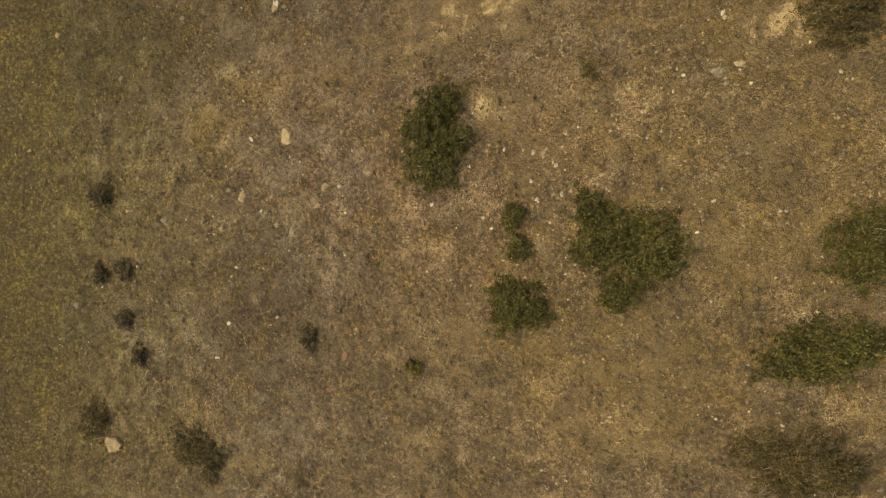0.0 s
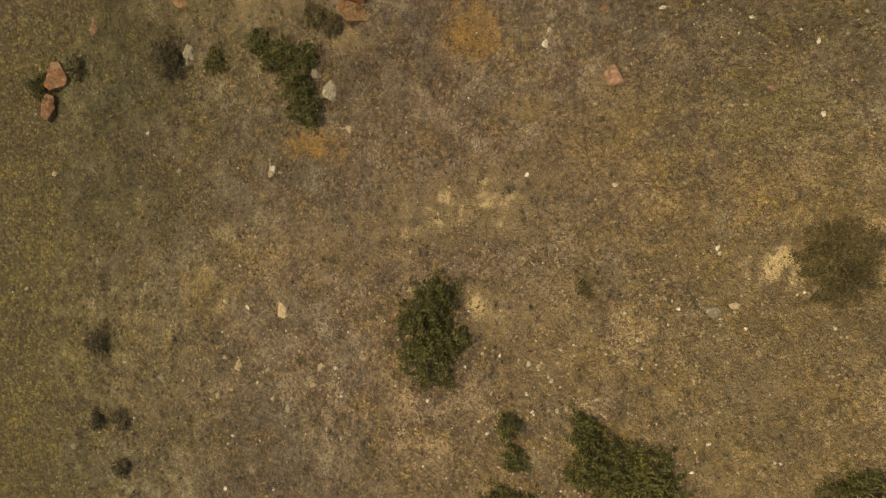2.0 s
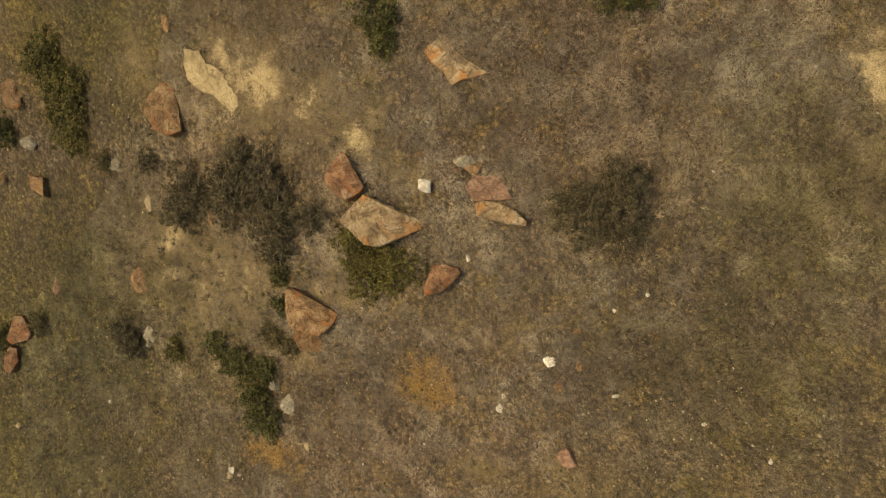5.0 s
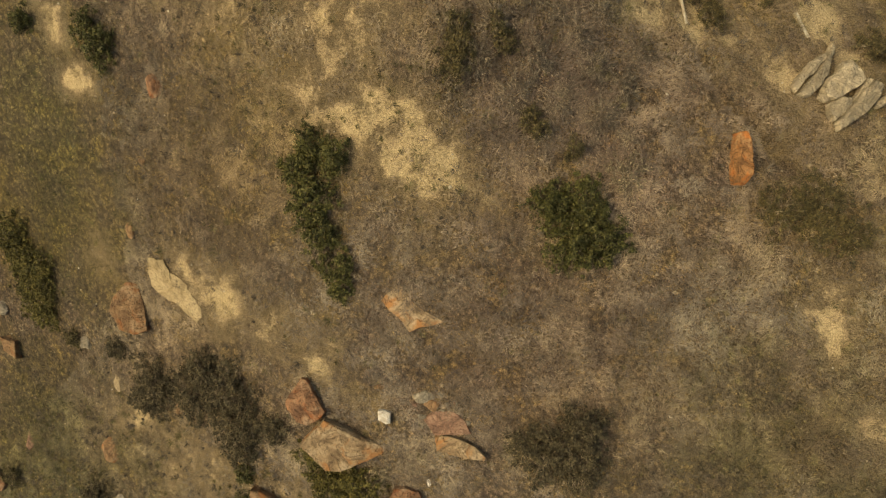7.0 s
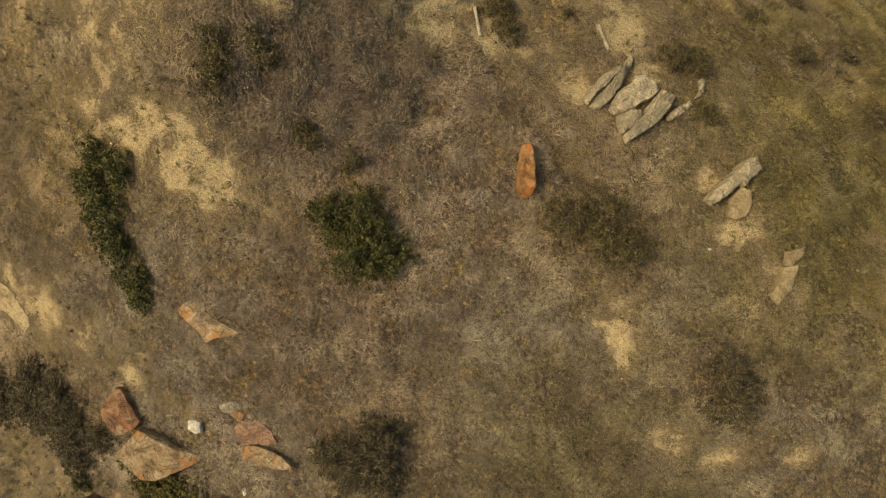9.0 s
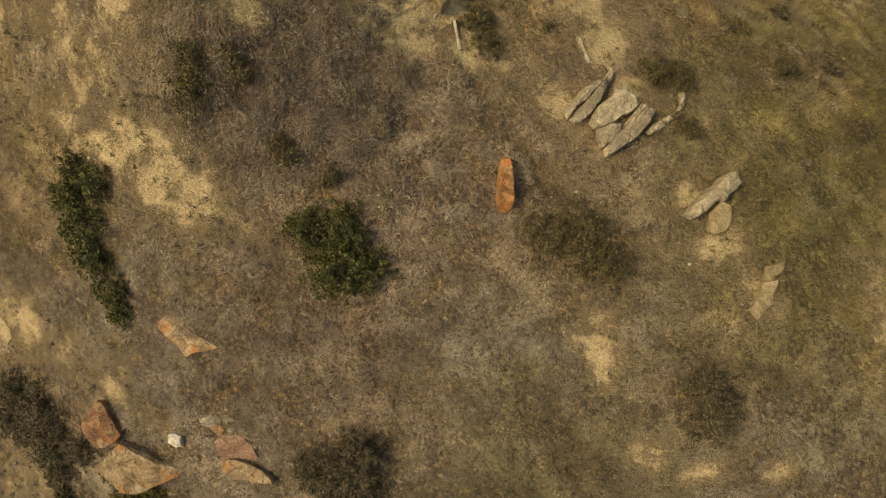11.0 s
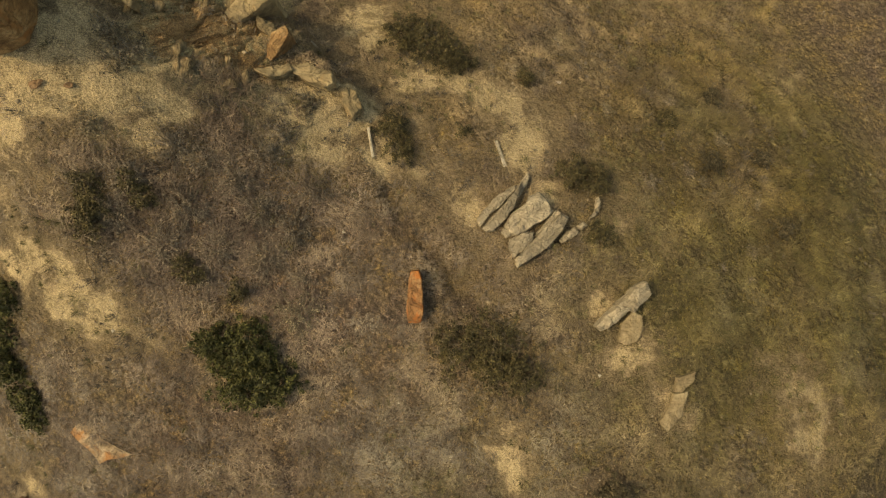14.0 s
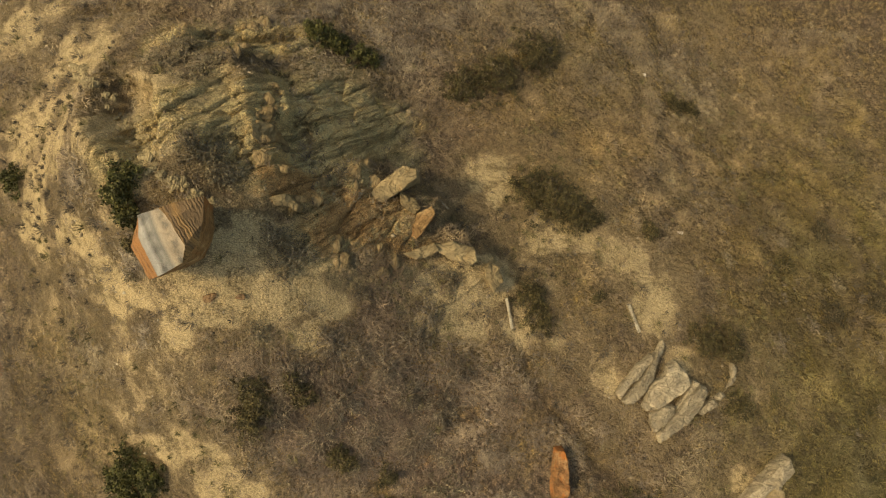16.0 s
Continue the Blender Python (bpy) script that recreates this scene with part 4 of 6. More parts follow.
def stone(kind, x, y, w, d):
    """A loose rock, broken flat on some sides."""
    seed = (x * 3.7 + y * 1.9) % 50
    bm = bmesh.new()
    rng = random.Random(int(seed * 1000))
    for _ in range(16):
        q = Vector((rng.gauss(0, 1), rng.gauss(0, 1), rng.gauss(0, 1))).normalized() * (0.42 + 0.1 * rng.random())
        bm.verts.new(q)
    hull = bmesh.ops.convex_hull(bm, input=bm.verts)
    bmesh.ops.delete(bm, geom=[v for v in hull["geom_interior"] if isinstance(v, bmesh.types.BMVert)], context="VERTS")
    bmesh.ops.bevel(bm, geom=list(bm.edges), offset=0.03, segments=1, affect="EDGES", profile=0.5)
    bmesh.ops.triangulate(bm, faces=bm.faces)
    if max(w, d) > 0.25:
        bmesh.ops.subdivide_edges(bm, edges=[e for e in bm.edges if e.calc_length() > 0.14], cuts=2)
        bmesh.ops.triangulate(bm, faces=bm.faces)
        jagged(bm, 0.05, 0.25, seed)
        jagged(bm, 0.03, 0.09, seed)
    tall = min(w, d) * (0.42 + 0.25 * rng.random())
    bmesh.ops.scale(bm, vec=(w * 1.12, d * 1.12, tall * 1.15), verts=bm.verts)
    me = bpy.data.meshes.new("rock")
    bm.to_mesh(me)
    bm.free()
    ob = part("rock", me, STONE[kind])
    ob.location = (x, y, height(x, y) + tall * {"clod": 0.05, "ledge": -0.12}.get(kind, 0.15))
    return tagged(ob, LOOK[kind], "rock", "loose rocks")


def hewn(kind, points):
    """A block with flat broken faces; points: places with their height over the ground at its middle."""
    cx, cy = sum(p[0] for p in points) / len(points), sum(p[1] for p in points) / len(points)
    z0, seed = height(cx, cy), (cx * 3.1 + cy * 1.7) % 50
    bm = bmesh.new()
    for x, y, h in points:
        bm.verts.new((x - cx, y - cy, h))
        bm.verts.new(((x - cx) * 1.03, (y - cy) * 1.01, height(x, y) - z0 - 0.12))
    hull = bmesh.ops.convex_hull(bm, input=bm.verts)
    bmesh.ops.delete(bm, geom=[v for v in hull["geom_interior"] if isinstance(v, bmesh.types.BMVert)], context="VERTS")
    bmesh.ops.dissolve_limit(bm, angle_limit=0.12, verts=bm.verts, edges=bm.edges)
    bmesh.ops.bevel(bm, geom=list(bm.edges), offset=0.012, segments=1, affect="EDGES", profile=0.5)
    bmesh.ops.triangulate(bm, faces=bm.faces)
    for _ in range(4):
        long = [e for e in bm.edges if e.calc_length() > 0.07]
        if long:
            bmesh.ops.subdivide_edges(bm, edges=long, cuts=1)
            bmesh.ops.triangulate(bm, faces=bm.faces)
    jagged(bm, 0.02, 0.2, seed)
    jagged(bm, 0.014, 0.06, seed)
    name = "petrified_log" if kind == "log" else "boulder"
    me = bpy.data.meshes.new(name)
    bm.to_mesh(me)
    bm.free()
    ob = part(name, me, STONE[kind])
    ob.location = (cx, cy, z0)
    return tagged(ob, LOOK[kind], "petrified log" if kind == "log" else "boulder", "" if kind == "log" else "boulders")


def boulder(kind, tall, outline):
    """A broken block of stone with the given outline, its top a little tilted and its edges worn."""
    cx, cy = sum(p[0] for p in outline) / len(outline), sum(p[1] for p in outline) / len(outline)
    seed = (cx * 3.1 + cy * 1.7) % 50
    if kind == "stone":
        outline = [(cx + (x - cx) * 1.17, cy + (y - cy) * 1.17) for x, y in outline]
    rng = random.Random(int(seed * 1000))
    if kind != "plank":
        # the broken edges run unevenly between the corners
        ragged = []
        for (ax, ay), (bx, by) in zip(outline, outline[1:] + outline[:1]):
            ragged.append((ax, ay))
            for f in (0.33, 0.67):
                f, off = f + rng.uniform(-0.08, 0.08), rng.uniform(-0.09, 0.06) * (0.4 if kind == "stone" else 0.7)
                ragged.append((ax + (bx - ax) * f - (by - ay) * off, ay + (by - ay) * f + (bx - ax) * off))
        outline = ragged
    zs = [height(*p) for p in outline]
    z0 = height(cx, cy)
    bm = bmesh.new()
    # the block's top follows half of the slope it lies on
    low = [bm.verts.new(((x - cx) * 1.04, (y - cy) * 1.04, min(z, z0) - z0 - 0.15)) for (x, y), z in zip(outline, zs)]
    high = [bm.verts.new(((x - cx) * 1.0, (y - cy) * 1.0, tall * (0.86 + 0.2 * rng.random()) + 0.6 * (z - z0))) for (x, y), z in zip(outline, zs)]
    n = len(outline)
    if kind in ("stone", "pale"):
        # water-worn: the edge rolls over in two steps
        worn = [bm.verts.new((v.co.x * 0.93, v.co.y * 0.93, v.co.z)) for v in high]
        for v in high:
            v.co.z -= 0.45 * tall
        for i in range(n):
            j = (i + 1) % n
            bm.faces.new((low[i], low[j], high[j], high[i]))
        low_ring, low, high = low, high, worn
    else:
        low_ring = low
    top = bm.verts.new((0, 0, sum(v.co.z for v in high) / len(high) + (0.07 if kind == "stone" else 0.02)))
    for i in range(n):
        j = (i + 1) % n
        bm.faces.new((low[i], low[j], high[j], high[i]))
        bm.faces.new((high[i], high[j], top))
    bm.faces.new(low_ring[::-1])
    bmesh.ops.recalc_face_normals(bm, faces=bm.faces)
    if kind != "plank":
        bmesh.ops.bevel(bm, geom=[e for e in bm.edges], offset=min(0.018, tall * 0.1, 0.018 if kind != "stone" else 0.012), segments=1, affect="EDGES", profile=0.6)
        bmesh.ops.triangulate(bm, faces=bm.faces)
        for _ in range(4):
            long = [e for e in bm.edges if e.calc_length() > 0.11]
            if long and len(bm.verts) < 5000:
                bmesh.ops.subdivide_edges(bm, edges=long, cuts=1)
                bmesh.ops.triangulate(bm, faces=bm.faces)
        jagged(bm, 0.04 * min(1, tall * 2), 0.5, seed)
        jagged(bm, 0.03 * min(1, tall * 2), 0.17, seed)
        jagged(bm, 0.018, 0.06, seed)
    me = bpy.data.meshes.new("rock")
    bm.to_mesh(me)
    bm.free()
    name = {"plank": "plank", "log": "petrified_log", "redblock": "petrified_log"}.get(kind, "boulder")
    ob = part(name, me, STONE[kind])
    ob.location = (cx, cy, z0)
    return tagged(ob, LOOK[kind], {"plank": "plank", "log": "petrified log", "redblock": "petrified log"}.get(kind, "boulder"), "" if kind in ("plank", "log") else "boulders")


shrub("green", [(-0.15, 4.47, 0.77), (-0.67, 3.63, 0.77), (0.27, 3.29, 0.59), (-0.41, 2.56, 0.85)])
shrub("green", [(1.96, 1.05, 0.32), (1.91, 0.74, 0.22)])
shrub("green", [(2.18, 0.02, 0.39)])
shrub("green", [(1.91, -1.33, 0.63), (2.37, -1.71, 0.60), (1.86, -1.99, 0.48)])
shrub("green", [(3.89, 1.21, 0.42), (4.43, 0.45, 0.80), (5.18, 0.01, 0.88), (5.67, -0.20, 0.53), (4.60, -1.15, 0.55), (3.93, 0.09, 0.56)])
shrub("dark", [(-13.85, 2.20, 0.62)])
shrub("dark", [(-14.03, -1.02, 0.42)])
shrub("dark", [(-12.73, -0.77, 0.45)])
shrub("dark", [(-12.84, -2.88, 0.41)])
shrub("dark", [(-12.16, -4.22, 0.45)])
shrub("dark", [(-4.62, -2.99, 0.38)])
shrub("bright", [(-0.91, -3.75, 0.30)])
shrub("olive", [(9.46, 5.88, 0.72), (9.80, 6.01, 0.65), (9.37, 5.23, 0.65), (9.08, 5.49, 0.52)])
shrub("green", [(9.59, 0.26, 0.69), (9.68, -0.37, 0.63)])
shrub("green", [(8.46, -2.69, 0.65), (9.11, -2.38, 0.77), (9.97, -2.28, 0.66), (9.51, -2.95, 0.47)])
shrub("olive", [(8.32, -5.28, 0.66), (9.51, -5.73, 1.03), (10.59, -6.05, 0.74), (9.25, -6.29, 0.68)])
shrub("dry", [(4.68, -6.45, 0.56)])
shrub("dry", [(-0.16, -7.09, 0.58)])
shrub("dry", [(-2.85, -6.68, 0.42)])
shrub("olive", [(-9.78, -7.52, 0.86), (-8.90, -7.95, 0.77)])
shrub("dry", [(-5.22, -8.40, 0.64)])
shrub("dry", [(-8.13, -7.50, 0.42)])
shrub("olive", [(-14.67, -7.15, 0.85)])
shrub("olive", [(4.04, 4.89, 0.25)])
shrub("dry", [(7.22, 6.79, 0.29), (7.25, 6.41, 0.22)])
shrub("dry", [(4.85, -2.48, 0.30)])
shrub("dry", [(1.20, -3.71, 0.44)])
shrub("green", [(-6.57, 13.46, 0.48), (-5.74, 12.82, 0.65), (-4.65, 12.68, 0.52), (-5.12, 11.73, 0.67), (-4.70, 10.84, 0.66)])
shrub("dark", [(-10.75, 13.55, 0.79), (-10.38, 13.13, 0.57)])
shrub("bright", [(-8.46, 13.03, 0.46)])
shrub("olive", [(-15.54, 13.76, 0.57)])
shrub("green", [(-17.30, 12.99, 0.58)])
shrub("bright", [(-1.17, 17.09, 0.53), (-0.75, 16.17, 0.90), (0.14, 16.22, 0.72)])
shrub("dry", [(0.72, 16.51, 0.59)])
shrub("dry", [(4.57, 17.83, 0.52)])
shrub("dark", [(5.30, 17.75, 0.80), (6.05, 18.00, 0.95), (6.25, 17.25, 0.62), (6.40, 18.55, 0.62), (4.70, 17.95, 0.45)])
shrub("dark", [(-8.58, 19.83, 0.46), (-6.93, 18.61, 1.02), (-4.87, 19.44, 0.73), (-5.33, 18.53, 1.03), (-4.01, 18.89, 0.99), (-3.75, 17.71, 1.01), (-2.60, 17.77, 0.57), (-3.76, 16.84, 0.64), (-7.52, 18.14, 0.76)])
shrub("green", [(-3.79, 15.97, 0.38), (-3.80, 15.00, 0.33)])
shrub("olive", [(-4.27, 13.91, 0.45), (-3.62, 13.56, 0.41)])
shrub("bright", [(-12.75, 23.55, 0.90), (-12.35, 22.60, 1.10), (-12.25, 21.50, 0.95), (-11.75, 22.35, 0.75), (-12.05, 20.75, 0.60)])
shrub("green", [(-15.64, 21.34, 0.57)])
shrub("olive", [(-10.77, 19.97, 0.41)])
shrub("green", [(-0.98, 25.22, 0.50), (-0.72, 24.46, 0.70), (-0.49, 23.56, 0.56), (-0.12, 22.71, 0.49), (-0.11, 22.18, 0.37)])
shrub("green", [(5.22, 24.35, 0.56), (5.98, 24.15, 0.80), (6.49, 23.42, 0.74), (5.74, 23.29, 0.65)])
shrub("olive", [(11.00, 24.24, 0.66), (11.88, 24.38, 0.75), (12.61, 23.56, 0.57), (11.94, 23.69, 0.62)])
shrub("olive", [(2.86, 27.21, 0.44), (3.04, 27.62, 0.32)])
shrub("dry", [(7.08, 25.00, 0.63)])
shrub("green", [(-7.61, 29.58, 0.48), (-7.22, 28.98, 0.57)])
shrub("green", [(-10.16, 30.13, 0.37)])
shrub("dark", [(14.98, 20.38, 0.66), (14.93, 19.68, 0.60), (15.25, 20.05, 0.52)])
shrub("dry", [(15.19, 19.20, 0.36)])
shrub("olive", [(3.87, 28.09, 0.27), (4.05, 27.75, 0.25)])
shrub("olive", [(5.80, 25.60, 0.27)])
shrub("olive", [(4.63, 26.27, 0.24), (4.85, 26.01, 0.26)])
shrub("olive", [(9.41, 29.79, 0.47), (9.56, 29.27, 0.38)])
shrub("olive", [(14.15, 28.62, 0.51), (14.77, 28.48, 0.48)])
shrub("olive", [(9.54, 32.80, 0.60), (10.24, 32.49, 0.86), (11.02, 32.02, 0.60)])
shrub("green", [(1.00, 32.45, 0.31), (0.79, 32.08, 0.30), (0.89, 31.71, 0.28)])
shrub("olive", [(0.82, 31.13, 0.18)])
shrub("dry", [(0.54, 30.52, 0.17)])
shrub("green", [(-3.78, 32.83, 0.39)])
shrub("green", [(-0.66, 25.76, 0.46), (-0.09, 25.42, 0.48)])
shrub("green", [(3.69, 37.06, 0.40), (4.20, 36.82, 0.35), (4.88, 36.53, 0.38)])
shrub("olive", [(7.69, 35.91, 0.60), (8.73, 36.35, 0.78), (10.03, 37.27, 0.81)])
shrub("olive", [(15.19, 36.16, 0.39), (15.89, 35.97, 0.36)])
shrub("dry", [(2.77, 32.67, 0.34)])
shrub("dry", [(2.10, 33.21, 0.29), (2.42, 32.99, 0.38), (2.60, 32.53, 0.27)])
shrub("dry", [(3.55, 31.31, 0.40), (3.95, 30.95, 0.43), (3.69, 30.60, 0.31)])
shrub("dry", [(0.61, 35.60, 0.52), (0.94, 35.96, 0.49), (1.64, 35.42, 0.45), (1.49, 34.98, 0.38)])
shrub("olive", [(14.68, 26.96, 0.40)])
shrub("dry", [(3.17, 29.31, 0.31)])
shrub("olive", [(2.90, 28.07, 0.31), (2.87, 27.51, 0.27)])
shrub("dry", [(7.32, 30.23, 0.37)])
shrub("olive", [(13.04, 31.60, 0.30)])
shrub("dry", [(15.50, 30.70, 0.24)])
shrub("olive", [(17.50, 30.60, 0.36)])
shrub("dark", [(18.50, 29.20, 0.38)])
shrub("brush", [(17.80, 31.30, 0.32)])
shrub("dark", [(19.50, 31.60, 0.36)])
shrub("dry", [(19.20, 30.00, 0.28)])
shrub("dark", [(20.40, 29.40, 0.30)])
shrub("dry", [(19.70, 28.00, 0.26)])
shrub("dark", [(20.40, 27.30, 0.34)])
shrub("dry", [(19.10, 26.60, 0.26)])
shrub("brush", [(17.70, 28.90, 0.28)])
shrub("brush", [(16.40, 28.50, 0.34)])
shrub("brush", [(17.10, 31.60, 0.28)])
shrub("olive", [(11.20, 29.80, 0.20)])
shrub("brush", [(2.75, 28.05, 0.52), (3.35, 27.45, 0.60), (2.95, 26.75, 0.48), (3.75, 28.25, 0.55)])
shrub("brush", [(4.65, 28.95, 0.55), (5.25, 28.65, 0.50)])
shrub("brush", [(4.25, 26.75, 0.60), (4.75, 27.65, 0.66), (5.35, 26.65, 0.58), (5.05, 25.95, 0.46)])
shrub("brush", [(5.75, 28.25, 0.62), (6.45, 28.85, 0.55), (6.25, 27.55, 0.62), (6.75, 29.45, 0.40)])
shrub("brush", [(6.45, 26.45, 0.58), (7.05, 27.15, 0.60), (7.45, 28.05, 0.52), (7.15, 25.95, 0.40)])

boulder("stone", 0.16, [(11.6, 27.44), (11.75, 27.66), (12.1, 28.03), (12.47, 28.23), (12.49, 28.15), (12.18, 27.8), (11.81, 27.49), (11.67, 27.28)])
boulder("stone", 0.20, [(11.75, 27.23), (11.92, 27.45), (12.24, 27.79), (12.52, 28.16), (12.64, 28.28), (12.57, 27.98), (12.48, 27.69), (12.24, 27.42), (11.99, 27.17), (11.84, 27.15)])
boulder("stone", 0.12, [(12.7, 28.35), (12.88, 28.63), (12.94, 28.51), (12.86, 28.33), (12.72, 28.09), (12.63, 28.02)])
boulder("stone", 0.27, [(12.32, 27.26), (12.49, 27.55), (12.83, 27.79), (12.89, 27.94), (13.13, 28.05), (13.31, 27.82), (13.42, 27.58), (13.15, 27.37), (12.8, 27.16), (12.58, 27.05), (12.41, 27.12)])
boulder("stone", 0.12, [(12.17, 27.07), (12.34, 27.26), (12.45, 27.21), (12.63, 27.11), (12.47, 26.99), (12.29, 26.96)])
boulder("stone", 0.20, [(12.38, 26.65), (12.38, 26.86), (12.7, 27.05), (12.93, 27.03), (12.94, 26.87), (12.66, 26.6), (12.47, 26.48)])
boulder("stone", 0.29, [(12.58, 26.44), (12.75, 26.65), (13.06, 26.95), (13.31, 27.23), (13.63, 27.45), (13.79, 27.37), (13.68, 27.14), (13.41, 26.8), (13.14, 26.59), (12.84, 26.38), (12.62, 26.27)])
boulder("stone", 0.18, [(12.97, 26.96), (13.21, 27.21), (13.56, 27.6), (13.69, 27.55), (13.39, 27.27), (13.13, 27.02)])
boulder("stone", 0.12, [(13.67, 26.89), (13.88, 27.09), (14.05, 27.17), (14.14, 27.06), (13.95, 26.92), (13.74, 26.82)])
boulder("stone", 0.12, [(14.15, 27.24), (14.3, 27.34), (14.39, 27.27), (14.27, 27.15), (14.16, 27.16)])
boulder("stone", 0.14, [(14.5, 27.47), (14.66, 27.68), (14.69, 27.92), (14.76, 27.99), (14.82, 27.89), (14.76, 27.65), (14.65, 27.53)])
hewn("tan", [(-0.74, 18.37, 0.55), (-0.38, 18.17, 0.6), (0.27, 17.86, 0.62), (1.05, 17.59, 0.45), (0.91, 17.4, 0.45), (0.1, 17.05, 0.5), (-0.28, 16.89, 0.5), (-0.7, 16.94, 0.5), (-0.95, 17.3, 0.5), (-1.44, 17.64, 0.5), (-1.06, 18.07, 0.52)])
hewn("red", [(-1.39, 19.57, 0.46), (-1.24, 19.52, 0.45), (-1.37, 19.27, 0.45), (-1.12, 18.84, 0.38), (-0.72, 18.58, 0.4), (-0.88, 18.39, 0.43), (-1.23, 18.22, 0.44), (-1.5, 18.32, 0.46), (-1.65, 18.58, 0.46), (-1.87, 18.77, 0.37), (-1.81, 18.96, 0.43), (-1.6, 19.15, 0.44), (-1.26, 18.85, 0.52)])
hewn("white", [(0.84, 18.74, 0.22), (0.99, 18.77, 0.19), (1.19, 18.69, 0.22), (1.17, 18.4, 0.19), (1.04, 18.39, 0.24), (0.83, 18.5, 0.23), (1.09, 18.58, 0.26)])
hewn("tan", [(2.41, 18.06, 0.25), (2.62, 18.15, 0.24), (3.06, 18.06, 0.28), (3.48, 17.87, 0.26), (3.79, 17.56, 0.28), (3.76, 17.46, 0.27), (3.28, 17.51, 0.25), (2.73, 17.65, 0.24), (2.47, 17.73, 0.26), (3.17, 17.78, 0.31)])
boulder("pink", 0.12, [(2.13, 18.52), (2.37, 18.84), (2.92, 18.82), (3.27, 18.49), (3.41, 18.19), (2.93, 18.16), (2.38, 18.13)])
hewn("red", [(1.25, 16.36, 0.41), (1.54, 16.4, 0.38), (1.94, 16.28, 0.4), (2.04, 16.14, 0.45), (1.83, 15.89, 0.36), (1.47, 15.61, 0.37), (0.99, 15.47, 0.43), (0.98, 15.76, 0.39), (1.14, 16.08, 0.42), (1.56, 16.0, 0.52)])
hewn("orange", [(-3.47, 15.58, 0.46), (-3.2, 15.55, 0.44), (-2.96, 15.28, 0.52), (-2.4, 15.07, 0.42), (-1.96, 14.87, 0.45), (-1.78, 14.75, 0.42), (-1.98, 14.42, 0.48), (-2.43, 14.06, 0.43), (-2.72, 14.13, 0.44), (-3.32, 14.34, 0.49), (-3.47, 14.89, 0.44), (-2.6, 14.81, 0.57)])
hewn("orange", [(-3.34, 14.23, 0.25), (-2.78, 14.08, 0.28), (-2.48, 13.98, 0.22), (-2.32, 13.67, 0.22), (-2.33, 13.49, 0.23), (-2.81, 13.49, 0.27), (-3.09, 13.51, 0.26), (-3.33, 13.89, 0.23), (-2.71, 13.79, 0.31)])
hewn("orange", [(-7.57, 22.15, 0.32), (-7.25, 22.14, 0.3), (-7.02, 21.62, 0.33), (-6.95, 21.07, 0.29), (-6.86, 20.61, 0.35), (-7.27, 20.47, 0.37), (-7.73, 20.64, 0.38), (-8.08, 21.24, 0.36), (-7.99, 21.61, 0.38), (-7.31, 21.28, 0.42)])
boulder("slab", 0.1, [(-6.43, 22.97), (-5.92, 22.89), (-5.71, 22.49), (-5.01, 22.14), (-4.42, 21.74), (-4.56, 21.29), (-4.87, 20.98), (-5.23, 21.21), (-5.49, 21.51), (-5.91, 21.68), (-6.24, 21.92), (-6.43, 22.11), (-6.49, 22.54)])
hewn("red", [(-16.67, 14.01, 0.29), (-16.3, 13.98, 0.31), (-16.28, 13.58, 0.38), (-15.9, 13.23, 0.36), (-16.05, 12.98, 0.33), (-16.74, 12.77, 0.37), (-16.95, 13.0, 0.35), (-16.71, 13.49, 0.36), (-16.35, 13.38, 0.42)])
hewn("red", [(-17.16, 12.27, 0.28), (-16.96, 12.68, 0.27), (-16.62, 12.57, 0.29), (-16.58, 12.04, 0.26), (-16.91, 11.5, 0.28), (-17.16, 11.7, 0.33), (-16.8, 12.13, 0.36)])
hewn("log", [(9.90, 26.10, 0.30), (10.08, 26.12, 0.34), (10.15, 25.85, 0.40), (10.19, 25.05, 0.42), (9.84, 25.02, 0.38), (9.87, 25.6, 0.39), (10.11, 24.80, 0.12),
              (9.80, 24.80, 0.10), (9.76, 25.1, 0.12), (9.80, 25.7, 0.15), (9.86, 26.05, 0.12)])
boulder("tan", 0.06, [(1.53, 22.38), (1.92, 21.81), (2.65, 21.35), (1.76, 21.06), (1.05, 21.91)])
boulder("orange", 0.35, [(-14.86, 19.75), (-14.12, 19.64), (-14.19, 18.85), (-14.71, 19.23)])
boulder("slab", 0.15, [(16.01, 22.38), (16.39, 23.06), (16.75, 23.13), (16.59, 22.51), (16.22, 22.13)])
boulder("plank", 0.06, [(8.70, 29.78), (8.77, 29.79), (8.91, 29.02), (8.84, 28.99)])
boulder("plank", 0.06, [(12.05, 29.55), (12.13, 29.57), (12.37, 28.86), (12.28, 28.82)])
boulder("stone", 0.35, [(14.49, 24.76), (14.75, 25.03), (15.02, 25.22), (15.29, 25.15), (14.94, 24.85), (14.62, 24.67)])
boulder("stone", 0.4, [(15.03, 25.26), (15.40, 25.61), (15.73, 25.77), (15.83, 25.52), (15.40, 25.12), (15.29, 25.20)])
boulder("slab", 0.15, [(15.06, 24.32), (15.13, 24.78), (15.42, 25.10), (15.66, 24.97), (15.69, 24.64), (15.50, 24.32), (15.25, 24.25)])
boulder("slab", 0.13, [(16.39, 23.11), (16.50, 23.45), (16.97, 23.59), (16.94, 23.38), (16.59, 23.08)])
